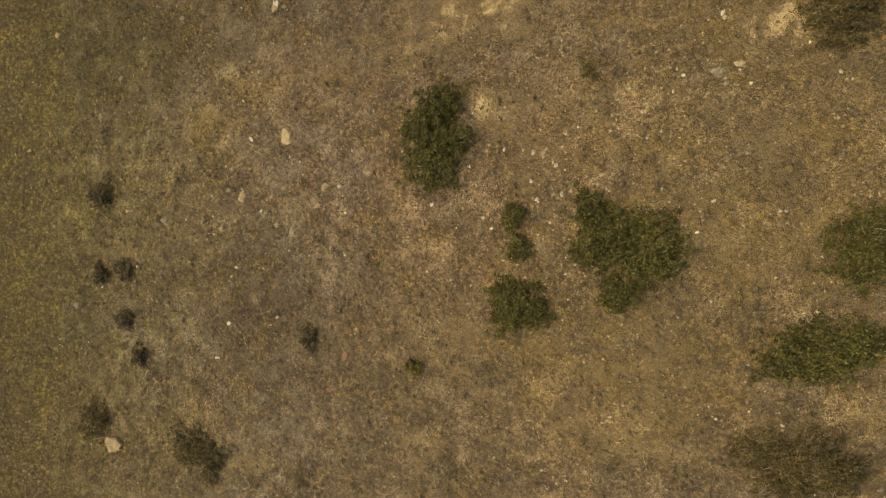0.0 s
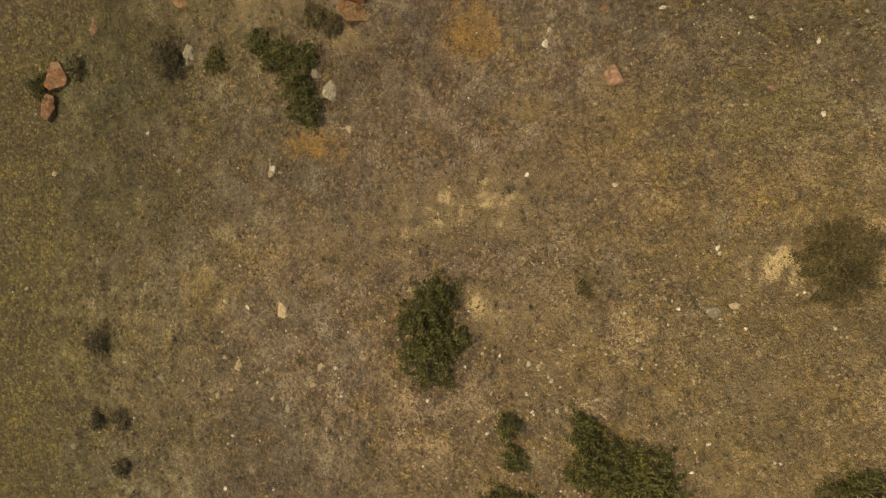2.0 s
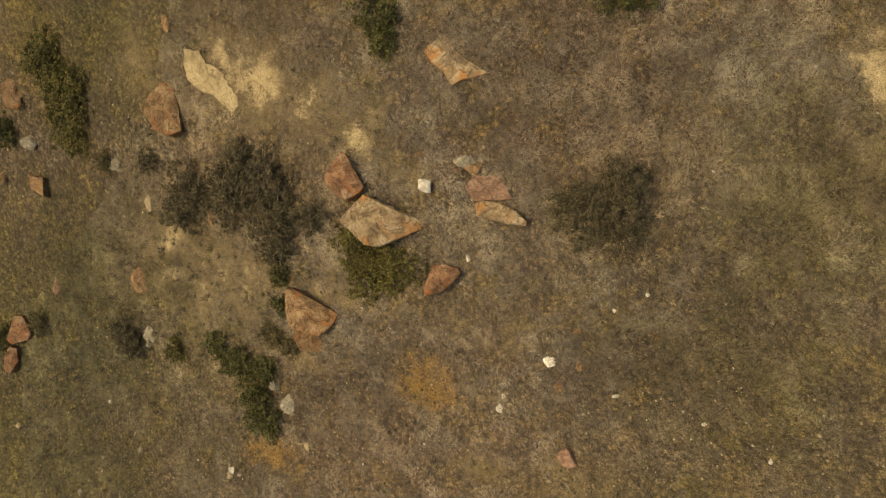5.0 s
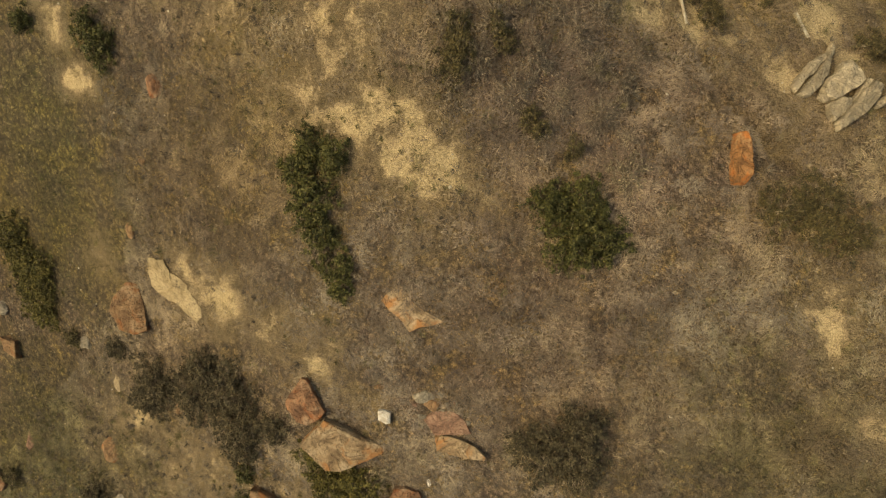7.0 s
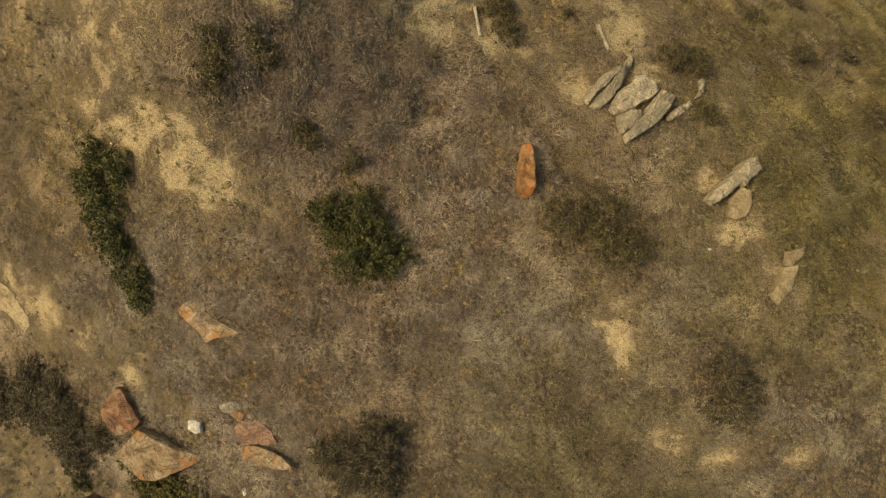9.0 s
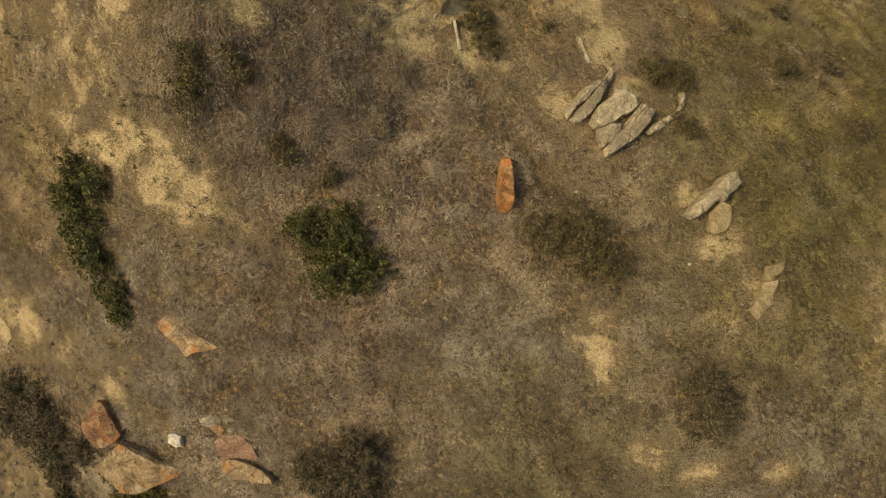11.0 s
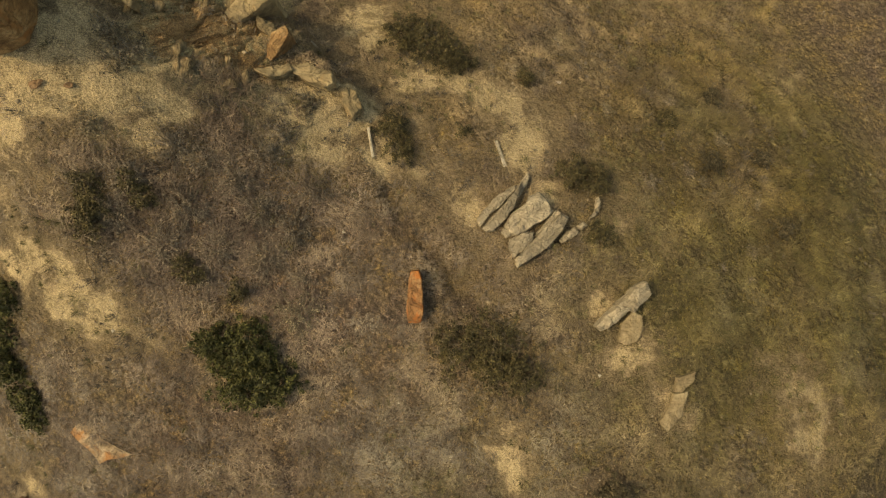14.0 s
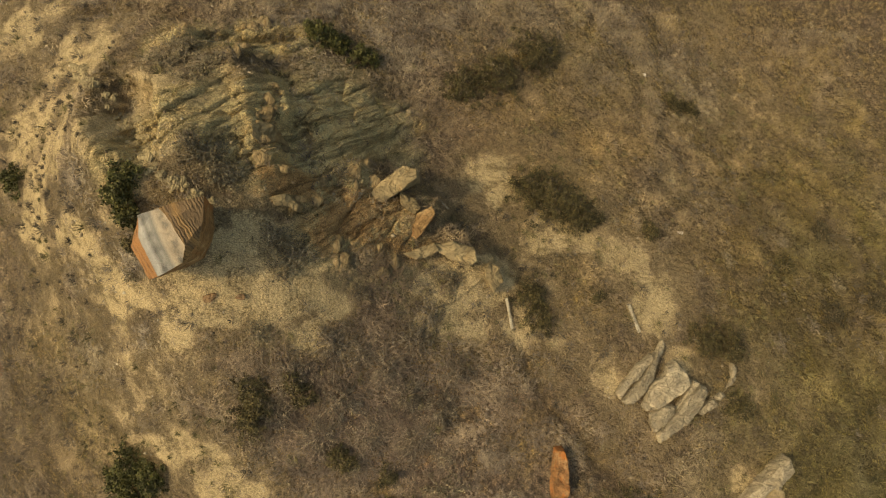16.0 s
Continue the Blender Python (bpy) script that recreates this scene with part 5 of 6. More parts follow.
hewn("block", [(5.26, 32.35, 0.41), (5.55, 32.69, 0.51), (6.14, 33.11, 0.53), (6.44, 33.01, 0.51), (6.45, 32.82, 0.46), (6.09, 32.52, 0.46), (5.62, 32.21, 0.41), (5.33, 32.25, 0.39)])
boulder("block", 0.26, [(3.43, 32.16), (3.72, 32.26), (3.99, 32.04), (3.96, 31.86), (3.74, 31.98), (3.50, 32.00)])
boulder("block", 0.29, [(3.08, 33.64), (3.20, 33.79), (3.43, 33.76), (3.51, 33.44), (3.26, 33.29), (3.12, 33.42)])
boulder("block", 0.36, [(6.14, 30.91), (6.48, 31.07), (6.88, 31.22), (6.99, 31.02), (6.77, 30.86), (6.42, 30.80)])
boulder("block", 0.39, [(6.88, 31.20), (7.37, 31.28), (7.86, 31.10), (7.95, 30.74), (7.74, 30.63), (7.29, 30.79), (7.01, 30.99)])
boulder("block", 0.39, [(8.11, 30.60), (8.30, 30.71), (8.51, 30.59), (8.63, 30.23), (8.39, 29.95), (8.20, 30.23)])
boulder("block", 0.26, [(6.02, 32.48), (6.38, 32.34), (6.54, 32.07), (6.39, 31.90), (6.03, 32.17)])
hewn("redblock", [(6.18, 31.22, 0.05), (6.47, 31.93, 0.3), (6.82, 32.1, 0.35), (6.91, 31.93, 0.3), (6.57, 31.43, 0.2), (6.28, 31.13, 0.0)])
boulder("plank", 0.06, [(6.96, 32.43), (7.00, 32.44), (7.33, 32.09), (7.29, 32.06)])


# ---- the great petrified log on the ridge ----
def facet(name, corners, faces, material, parent, label, amp=0.022):
    bm = bmesh.new()
    vs = [bm.verts.new(c) for c in corners]
    for f in faces:
        bm.faces.new([vs[i] for i in f])
    bmesh.ops.recalc_face_normals(bm, faces=bm.faces)
    bmesh.ops.triangulate(bm, faces=bm.faces)
    for _ in range(5):
        long = [e for e in bm.edges if e.calc_length() > 0.09]
        if long:
            bmesh.ops.subdivide_edges(bm, edges=long, cuts=1)
            bmesh.ops.triangulate(bm, faces=bm.faces)
    jagged(bm, amp, 0.4, 3.0)
    jagged(bm, amp * 0.5, 0.11, 7.0)
    me = bpy.data.meshes.new(name)
    bm.to_mesh(me)
    bm.free()
    piece = part(name, me, material, parent, label)
    piece.matrix_parent_inverse = Matrix()
    return piece


def great_log(x, y, z):
    root = new("petrified_log")
    root.location = (x, y, z)
    bpy.context.view_layer.update()
    inner = [(-0.09, 0.51, 1.4), (0.13, 0.27, 1.45), (0.38, -0.16, 1.38), (0.28, -0.47, 1.22)]
    left = [(-0.52, 0.40, 1.27), (-0.55, 0.07, 1.2), (-0.44, -0.29, 1.15), (-0.27, -0.72, 1.02)]
    right = [(0.13, 0.62, 1.3), (0.64, 0.73, 1.15), (0.62, 0.25, 1.2), (0.53, -0.09, 1.15), (0.33, -0.39, 1.15)]
    rind = [(-0.72, 0.42, 0.85), (-0.92, -0.18, 0.68), (-0.58, -0.80, 0.68)]
    facet("heartwood", inner + left, [(0, 1, 5, 4), (1, 2, 6, 5), (2, 3, 7, 6)], HEART, root, "cream heartwood with grey and white bands")
    facet("bark", inner + right, [(0, 5, 4), (0, 1, 5), (1, 6, 5), (1, 2, 6), (2, 7, 6), (2, 8, 7), (2, 3, 8)], BARK, root, "brown striped petrified bark")
    facet("rind", left + rind, [(0, 1, 4), (1, 5, 4), (1, 2, 5), (2, 6, 5), (2, 3, 6)], RIND, root, "orange weathered rind")
    rim = [inner[0], right[0], right[1], right[2], right[3], right[4], inner[3], left[3], rind[2], rind[1], rind[0], left[0]]
    foot = [(px * 0.62 - 0.12, py * 0.8, -0.45) for px, py, pz in rim]
    n = len(rim)
    facet("underside", rim + foot, [(i, (i + 1) % n, n + (i + 1) % n, n + i) for i in range(n)], STONE["redblock"], root, "dark brown broken underside")
    return tagged(root, "large banded petrified log segment on the sandy ridge", "petrified log")


great_log(2.12, 31.28, 5.48)


stone("pale", -5.38, 3.90, 0.55, 0.62)
stone("pale", -7.76, 4.10, 0.29, 0.27)
stone("white", -6.84, 3.90, 0.20, 0.20)
stone("pale", -2.44, 2.44, 0.31, 0.26)
stone("pale", -3.90, 2.04, 0.28, 0.32)
stone("white", -3.42, 2.05, 0.17, 0.15)
stone("pale", -4.18, 1.47, 0.26, 0.23)
stone("pale", -5.70, 0.85, 0.25, 0.25)
stone("grey", -5.14, 0.56, 0.25, 0.33)
stone("pale", -7.96, 0.73, 0.22, 0.30)
stone("pale", -7.11, 1.86, 0.32, 0.44)
stone("pale", -7.69, 2.11, 0.22, 0.18)
stone("grey", -10.60, 1.05, 0.32, 0.39)
stone("grey", -14.15, 5.46, 0.26, 0.42)
stone("grey", -13.17, 6.95, 0.28, 0.35)
stone("pale", -13.50, -8.03, 0.93, 0.70)
stone("pale", -6.10, 8.72, 0.27, 0.37)
stone("grey", -5.74, 8.74, 0.20, 0.16)
stone("pale", -16.70, 9.27, 0.22, 0.27)
stone("grey", -10.23, 9.02, 0.24, 0.29)
stone("white", -11.57, 4.57, 0.16, 0.27)
stone("grey", -15.56, -2.38, 0.31, 0.31)
stone("grey", -9.65, -3.31, 0.28, 0.30)
stone("pink", -3.22, -3.54, 0.28, 0.41)
stone("pink", -3.82, -4.78, 0.35, 0.19)
stone("white", -0.33, 1.35, 0.16, 0.14)
stone("pale", 7.36, 4.58, 0.31, 0.22)
stone("grey", 6.90, 4.40, 0.39, 0.31)
stone("pale", 5.31, 3.60, 0.15, 0.13)
stone("white", 6.16, 4.45, 0.12, 0.12)
stone("white", 7.15, 5.89, 0.11, 0.13)
stone("white", 9.27, 4.11, 0.11, 0.15)
stone("pale", 3.84, 2.15, 0.15, 0.12)
stone("pale", 4.27, 1.97, 0.21, 0.15)
stone("white", 2.57, 2.73, 0.13, 0.19)
stone("pale", 2.82, 2.68, 0.17, 0.19)
stone("white", 3.28, 1.52, 0.12, 0.16)
stone("white", 2.63, 1.41, 0.14, 0.13)
stone("white", 2.49, 1.90, 0.16, 0.13)
stone("orange", 4.25, -6.01, 0.16, 0.16)
stone("pale", 5.07, -5.60, 0.42, 0.13)
stone("white", 8.80, -4.57, 0.12, 0.12)
stone("pink", 5.07, 10.99, 0.73, 0.67)
stone("white", 4.55, 13.62, 0.43, 0.32)
stone("orange", 5.35, 13.49, 0.32, 0.24)
stone("orange", 5.25, 14.54, 0.38, 0.24)
stone("orange", 4.84, 12.82, 0.29, 0.24)
stone("white", 6.30, 12.76, 0.28, 0.14)
stone("white", 3.18, 12.13, 0.23, 0.30)
stone("white", 3.30, 12.51, 0.15, 0.17)
stone("white", 8.41, 12.21, 0.18, 0.12)
stone("white", 9.76, 9.40, 0.16, 0.17)
stone("white", 9.88, 11.39, 0.12, 0.19)
stone("white", -6.06, 8.88, 0.29, 0.41)
stone("white", -11.89, 10.71, 0.21, 0.30)
stone("pale", -10.22, 9.05, 0.22, 0.24)
stone("white", 4.97, 7.78, 0.19, 0.14)
stone("white", 2.65, 8.23, 0.17, 0.15)
stone("white", 7.14, 6.00, 0.16, 0.17)
stone("pale", 7.39, 4.59, 0.28, 0.19)
stone("white", 6.21, 15.13, 0.14, 0.14)
stone("white", 7.07, 15.58, 0.14, 0.14)
stone("pink", 8.78, 10.19, 0.35, 0.18)
stone("grey", -3.79, 11.42, 0.58, 0.81)
stone("grey", -4.31, 12.17, 0.55, 0.51)
stone("pale", -3.09, 10.11, 0.23, 0.35)
stone("grey", -9.68, 13.37, 0.39, 0.74)
stone("orange", -6.19, 17.84, 0.34, 0.61)
stone("orange", -16.48, 19.79, 0.51, 0.60)
stone("pale", 11.03, 12.10, 0.17, 0.13)
stone("orange", -9.88, 15.64, 0.80, 0.93)
stone("orange", 0.92, 19.44, 0.26, 0.20)
stone("orange", 2.37, 18.98, 0.49, 0.37)
stone("grey", 2.14, 19.20, 0.61, 0.37)
stone("grey", 2.84, 18.30, 0.46, 0.31)
stone("orange", -7.03, 23.84, 0.35, 0.73)
stone("orange", -14.73, 22.78, 0.89, 1.40)
stone("orange", -14.55, 19.48, 0.72, 0.80)
stone("white", 2.24, 16.60, 0.13, 0.29)
stone("orange", -6.19, 17.88, 0.30, 0.49)
stone("pale", -8.86, 18.44, 0.40, 0.80)
stone("grey", -10.20, 19.84, 0.53, 0.73)
stone("grey", -14.51, 21.00, 0.79, 0.66)
stone("grey", -9.66, 13.51, 0.47, 0.78)
stone("pink", -14.45, 15.33, 0.37, 0.79)
stone("orange", 5.37, 13.55, 0.32, 0.22)
stone("orange", 4.81, 12.91, 0.29, 0.24)
stone("red", -5.44, 27.82, 0.53, 0.78)
stone("orange", -6.23, 25.80, 0.23, 0.23)
stone("pale", -2.58, 23.93, 0.12, 0.15)
stone("orange", 0.86, 19.43, 0.28, 0.22)
stone("pale", 11.81, 25.33, 0.14, 0.11)
stone("orange", 2.26, 30.08, 0.34, 0.25)
stone("orange", 2.87, 30.04, 0.23, 0.18)
stone("pale", 6.09, 34.99, 0.23, 0.16)
stone("white", 14.14, 37.16, 0.16, 0.16)
stone("white", 14.09, 31.54, 0.23, 0.13)
stone("clod", 1.67, 32.40, 0.16, 0.10)
stone("clod", 0.22, 33.77, 0.12, 0.25)
stone("clod", 1.21, 32.83, 0.28, 0.22)
stone("clod", 1.88, 32.42, 0.23, 0.11)
stone("clod", 1.09, 33.04, 0.12, 0.19)
stone("clod", 1.82, 32.29, 0.26, 0.10)
stone("clod", 1.51, 32.60, 0.18, 0.13)
stone("clod", -0.29, 34.16, 0.15, 0.22)
stone("clod", 0.63, 33.64, 0.17, 0.22)
stone("clod", 0.78, 33.42, 0.11, 0.24)
stone("clod", -1.74, 35.19, 0.35, 0.19)
stone("clod", 2.25, 32.14, 0.24, 0.19)
stone("clod", 1.51, 32.71, 0.22, 0.11)
stone("clod", 1.48, 32.63, 0.25, 0.12)
stone("clod", 0.43, 33.61, 0.24, 0.19)
stone("clod", 2.03, 32.31, 0.25, 0.12)
stone("clod", 1.43, 32.54, 0.20, 0.16)
stone("clod", 2.08, 32.19, 0.11, 0.16)
stone("clod", 1.40, 32.85, 0.17, 0.24)
stone("clod", -0.89, 34.70, 0.21, 0.13)
stone("clod", 1.89, 32.27, 0.20, 0.13)
stone("clod", 0.79, 33.43, 0.27, 0.14)
stone("clod", 0.74, 33.40, 0.15, 0.15)
stone("clod", 2.12, 32.09, 0.19, 0.19)
stone("clod", 1.83, 32.25, 0.18, 0.18)
stone("clod", 1.60, 32.49, 0.23, 0.10)
stone("clod", -1.72, 35.33, 0.18, 0.13)
stone("clod", -0.48, 34.49, 0.19, 0.17)
stone("clod", 0.64, 33.44, 0.28, 0.16)
stone("clod", 1.69, 32.49, 0.15, 0.22)
stone("clod", 0.60, 33.27, 0.17, 0.17)
stone("clod", -1.87, 35.50, 0.25, 0.28)
stone("clod", -1.70, 35.44, 0.27, 0.26)
stone("clod", 0.82, 33.21, 0.22, 0.13)
stone("clod", 0.94, 32.95, 0.28, 0.20)
stone("clod", 2.15, 32.10, 0.15, 0.10)
stone("clod", -1.41, 35.15, 0.17, 0.24)
stone("clod", -0.44, 34.48, 0.26, 0.19)
stone("clod", 1.13, 33.01, 0.19, 0.23)
stone("clod", -0.35, 34.55, 0.16, 0.16)
stone("clod", -1.83, 35.62, 0.18, 0.13)
stone("clod", -1.88, 35.32, 0.27, 0.30)
stone("clod", 2.17, 32.08, 0.27, 0.11)
stone("clod", 1.91, 32.30, 0.16, 0.19)
stone("clod", 1.14, 33.21, 0.25, 0.17)
stone("clod", 0.40, 33.91, 0.28, 0.17)
stone("clod", 0.19, 33.59, 0.17, 0.14)
stone("clod", -1.76, 35.28, 0.14, 0.15)
stone("clod", 2.09, 32.08, 0.18, 0.21)
stone("clod", -2.28, 35.74, 0.30, 0.18)
stone("clod", 0.55, 33.29, 0.28, 0.11)
stone("clod", 0.96, 33.11, 0.24, 0.20)
stone("clod", -0.69, 34.73, 0.21, 0.23)
stone("clod", 1.80, 32.30, 0.12, 0.15)
stone("clod", 2.16, 32.11, 0.21, 0.18)
stone("clod", 1.77, 32.41, 0.26, 0.17)
stone("clod", 2.17, 32.19, 0.19, 0.17)
stone("clod", 2.00, 32.25, 0.15, 0.15)
stone("clod", 1.79, 32.38, 0.11, 0.24)
stone("clod", 2.10, 32.08, 0.22, 0.12)
stone("clod", 0.38, 33.60, 0.14, 0.13)
stone("clod", 1.80, 32.19, 0.11, 0.10)
stone("clod", -1.54, 35.22, 0.14, 0.29)
stone("clod", -0.76, 34.69, 0.17, 0.28)
stone("clod", 0.05, 33.93, 0.17, 0.22)
stone("clod", 2.43, 32.03, 0.25, 0.19)
stone("clod", 0.85, 33.25, 0.16, 0.17)
stone("clod", -1.89, 35.50, 0.20, 0.29)
stone("clod", 1.00, 32.95, 0.28, 0.22)
stone("clod", 1.88, 32.28, 0.21, 0.11)
stone("clod", 1.44, 32.67, 0.23, 0.11)
stone("clod", -1.03, 34.62, 0.18, 0.13)
stone("clod", -0.16, 34.06, 0.17, 0.15)
stone("clod", -0.94, 34.82, 0.32, 0.19)
stone("clod", -1.62, 35.38, 0.22, 0.25)
stone("clod", 1.65, 32.48, 0.15, 0.22)
stone("clod", 1.99, 32.39, 0.22, 0.21)
stone("clod", 2.20, 32.13, 0.18, 0.18)
stone("clod", 1.64, 32.47, 0.15, 0.19)
stone("clod", 1.22, 32.87, 0.13, 0.15)
stone("clod", -0.11, 33.90, 0.25, 0.23)
stone("clod", -2.16, 35.61, 0.21, 0.22)
stone("clod", 0.40, 33.31, 0.26, 0.13)
stone("clod", -1.12, 34.93, 0.33, 0.26)
stone("clod", 1.88, 32.36, 0.18, 0.16)
stone("clod", -1.55, 35.27, 0.18, 0.29)
stone("clod", 0.91, 33.05, 0.16, 0.10)
stone("clod", -0.31, 34.41, 0.18, 0.23)
stone("clod", 0.41, 33.87, 0.21, 0.25)
stone("clod", -0.84, 34.87, 0.25, 0.21)
stone("grey", 3.01, 19.05, 0.12, 0.16)
stone("pink", 2.86, 18.72, 0.18, 0.15)
stone("grey", 2.05, 18.62, 0.26, 0.17)
stone("grey", 2.54, 18.17, 0.12, 0.16)
stone("pale", 2.34, 18.19, 0.26, 0.10)
stone("grey", 2.66, 18.19, 0.21, 0.20)
stone("pink", 1.88, 18.99, 0.19, 0.19)
stone("grey", 2.71, 18.52, 0.24, 0.14)
stone("pale", 2.65, 18.92, 0.17, 0.19)
stone("pale", 2.38, 18.52, 0.13, 0.14)
stone("pale", 1.91, 19.20, 0.21, 0.16)
stone("grey", 3.30, 18.48, 0.22, 0.14)
stone("grey", 2.76, 19.02, 0.16, 0.13)
stone("pale", 2.60, 19.57, 0.14, 0.14)
stone("pink", 2.61, 18.58, 0.21, 0.10)
stone("grey", 2.40, 19.00, 0.18, 0.15)
stone("pale", 1.84, 19.22, 0.12, 0.14)
stone("grey", 2.48, 18.95, 0.12, 0.20)
stone("grey", 2.59, 19.29, 0.18, 0.17)
stone("grey", 2.50, 18.64, 0.18, 0.15)
stone("pink", 3.02, 19.05, 0.18, 0.13)
stone("grey", 2.62, 18.71, 0.21, 0.19)
stone("grey", 2.64, 18.80, 0.18, 0.19)
stone("grey", 2.66, 18.40, 0.21, 0.10)
stone("grey", 2.07, 18.36, 0.15, 0.21)
stone("pink", 2.62, 18.69, 0.18, 0.10)
stone("white", 4.97, 4.27, 0.15, 0.12)
stone("pale", 6.44, 0.71, 0.08, 0.09)
stone("white", 3.15, 2.32, 0.16, 0.14)
stone("grey", 3.70, -1.16, 0.08, 0.09)
stone("pale", -0.01, 7.11, 0.11, 0.17)
stone("white", 1.19, 0.92, 0.15, 0.10)
stone("grey", 5.33, -0.13, 0.08, 0.09)
stone("pale", 3.06, 1.52, 0.12, 0.12)
stone("pale", 4.01, -0.44, 0.13, 0.15)
stone("grey", 1.23, 1.43, 0.15, 0.12)
stone("grey", 1.82, 1.93, 0.09, 0.11)
stone("grey", 7.04, 4.14, 0.15, 0.09)
stone("grey", 9.04, -0.43, 0.11, 0.12)
stone("pink", -3.64, 0.34, 0.11, 0.18)
stone("pale", 5.83, -1.94, 0.10, 0.08)
stone("grey", 2.71, 0.89, 0.13, 0.10)
stone("grey", 1.35, 4.46, 0.13, 0.15)
stone("pale", 1.37, 3.07, 0.09, 0.10)
stone("grey", 1.65, -2.14, 0.16, 0.09)
stone("white", 6.32, 0.42, 0.14, 0.10)
stone("pale", 0.07, 2.02, 0.15, 0.11)
stone("pale", 3.51, 1.59, 0.11, 0.11)
stone("pale", 3.87, -1.46, 0.08, 0.08)
stone("grey", 1.49, 6.15, 0.15, 0.15)
stone("pink", 3.40, 3.34, 0.16, 0.12)
stone("pale", 3.07, 2.41, 0.08, 0.14)
stone("white", 1.78, 2.89, 0.09, 0.15)
stone("pink", 1.70, 2.57, 0.13, 0.10)
stone("grey", 4.21, 3.89, 0.15, 0.12)
stone("pale", 5.35, 4.77, 0.08, 0.08)
stone("pale", 2.90, 2.80, 0.13, 0.10)
stone("white", -0.49, -0.69, 0.09, 0.09)
stone("pink", 2.09, 0.94, 0.12, 0.11)
stone("pink", 0.68, 4.06, 0.14, 0.13)
stone("pale", 1.29, 2.91, 0.16, 0.11)
stone("grey", 3.76, 4.19, 0.12, 0.15)
stone("grey", 7.44, 0.17, 0.07, 0.10)
stone("white", 6.65, 1.20, 0.13, 0.13)
stone("pale", 0.60, 1.21, 0.18, 0.12)
stone("pink", 0.23, 2.40, 0.13, 0.09)
stone("white", 1.42, 0.60, 0.16, 0.12)
stone("pale", -5.49, 2.08, 0.18, 0.17)
stone("pale", -3.37, 1.86, 0.11, 0.17)
stone("white", -7.75, -2.69, 0.18, 0.18)
stone("white", -7.33, -0.64, 0.18, 0.11)
stone("pale", -16.67, 0.97, 0.16, 0.19)
stone("pale", -1.76, 2.83, 0.16, 0.14)
stone("pale", -1.08, 0.27, 0.16, 0.09)
stone("grey", -12.02, 8.50, 0.22, 0.20)
stone("grey", -8.28, 4.04, 0.14, 0.14)
stone("white", -5.77, -2.36, 0.19, 0.14)
stone("pale", -0.84, 3.25, 0.11, 0.17)
stone("white", -3.17, -0.18, 0.14, 0.14)
stone("grey", -5.91, 3.60, 0.10, 0.20)
stone("grey", -2.96, -5.04, 0.20, 0.13)
stone("pink", -1.84, -1.07, 0.14, 0.15)
stone("pale", -5.93, 1.84, 0.17, 0.19)
stone("pink", -2.00, -3.60, 0.16, 0.11)
stone("pale", -2.28, 0.71, 0.10, 0.13)
stone("grey", -8.67, 0.56, 0.14, 0.13)
stone("pale", -7.38, 1.02, 0.20, 0.19)
stone("pink", -2.44, 0.66, 0.17, 0.13)
stone("pink", -14.17, 1.91, 0.15, 0.19)
stone("pale", -6.45, 2.12, 0.18, 0.12)
stone("grey", -4.22, 0.54, 0.11, 0.14)
stone("pale", -3.70, 0.06, 0.11, 0.14)
stone("pale", -14.40, 5.72, 0.20, 0.13)
stone("white", -8.33, -4.02, 0.22, 0.11)
stone("pale", -17.99, 4.28, 0.21, 0.18)
stone("grey", -3.54, 2.57, 0.16, 0.12)
stone("ledge", 2.82, 35.93, 0.47, 0.24)
stone("ledge", 3.13, 34.35, 0.30, 0.30)
stone("ledge", 3.11, 34.45, 0.39, 0.36)
stone("ledge", 3.29, 34.16, 0.27, 0.42)
stone("ledge", 3.14, 34.11, 0.50, 0.38)
stone("ledge", 3.11, 33.99, 0.45, 0.30)
stone("ledge", 3.19, 34.23, 0.28, 0.23)
stone("ledge", 3.13, 34.80, 0.31, 0.25)
stone("ledge", 4.22, 32.15, 0.37, 0.33)
stone("ledge", 4.36, 32.11, 0.29, 0.27)
stone("ledge", 4.24, 32.63, 0.37, 0.26)
stone("ledge", 4.18, 32.22, 0.34, 0.33)
stone("ledge", 3.89, 32.15, 0.40, 0.22)
stone("ledge", 3.73, 31.93, 0.36, 0.39)
stone("ledge", 3.66, 32.75, 0.35, 0.25)
stone("ledge", 5.33, 32.71, 0.56, 0.42)
stone("ledge", 4.92, 33.03, 0.37, 0.25)
stone("ledge", 4.99, 32.58, 0.27, 0.34)
stone("ledge", 4.64, 32.79, 0.48, 0.19)
stone("ledge", 4.94, 32.89, 0.46, 0.47)
stone("ledge", 5.19, 33.18, 0.23, 0.32)
stone("ledge", 2.26, 37.12, 0.43, 0.50)
stone("ledge", 2.53, 36.03, 0.34, 0.26)
stone("ledge", 1.75, 36.99, 0.33, 0.32)
stone("ledge", 1.21, 36.56, 0.29, 0.43)
stone("ledge", 2.34, 35.99, 0.54, 0.40)
stone("ledge", 1.99, 36.25, 0.41, 0.25)
stone("ledge", 1.96, 36.99, 0.50, 0.41)
stone("ledge", 2.12, 35.79, 0.28, 0.44)
stone("ledge", 0.64, 36.63, 0.25, 0.35)
stone("ledge", 4.76, 31.27, 0.22, 0.23)
stone("ledge", 5.58, 30.50, 0.42, 0.34)
stone("ledge", 4.87, 30.65, 0.29, 0.24)
stone("ledge", 4.72, 31.22, 0.40, 0.37)
stone("ledge", 4.79, 30.70, 0.35, 0.41)
stone("ledge", 5.61, 30.55, 0.44, 0.28)
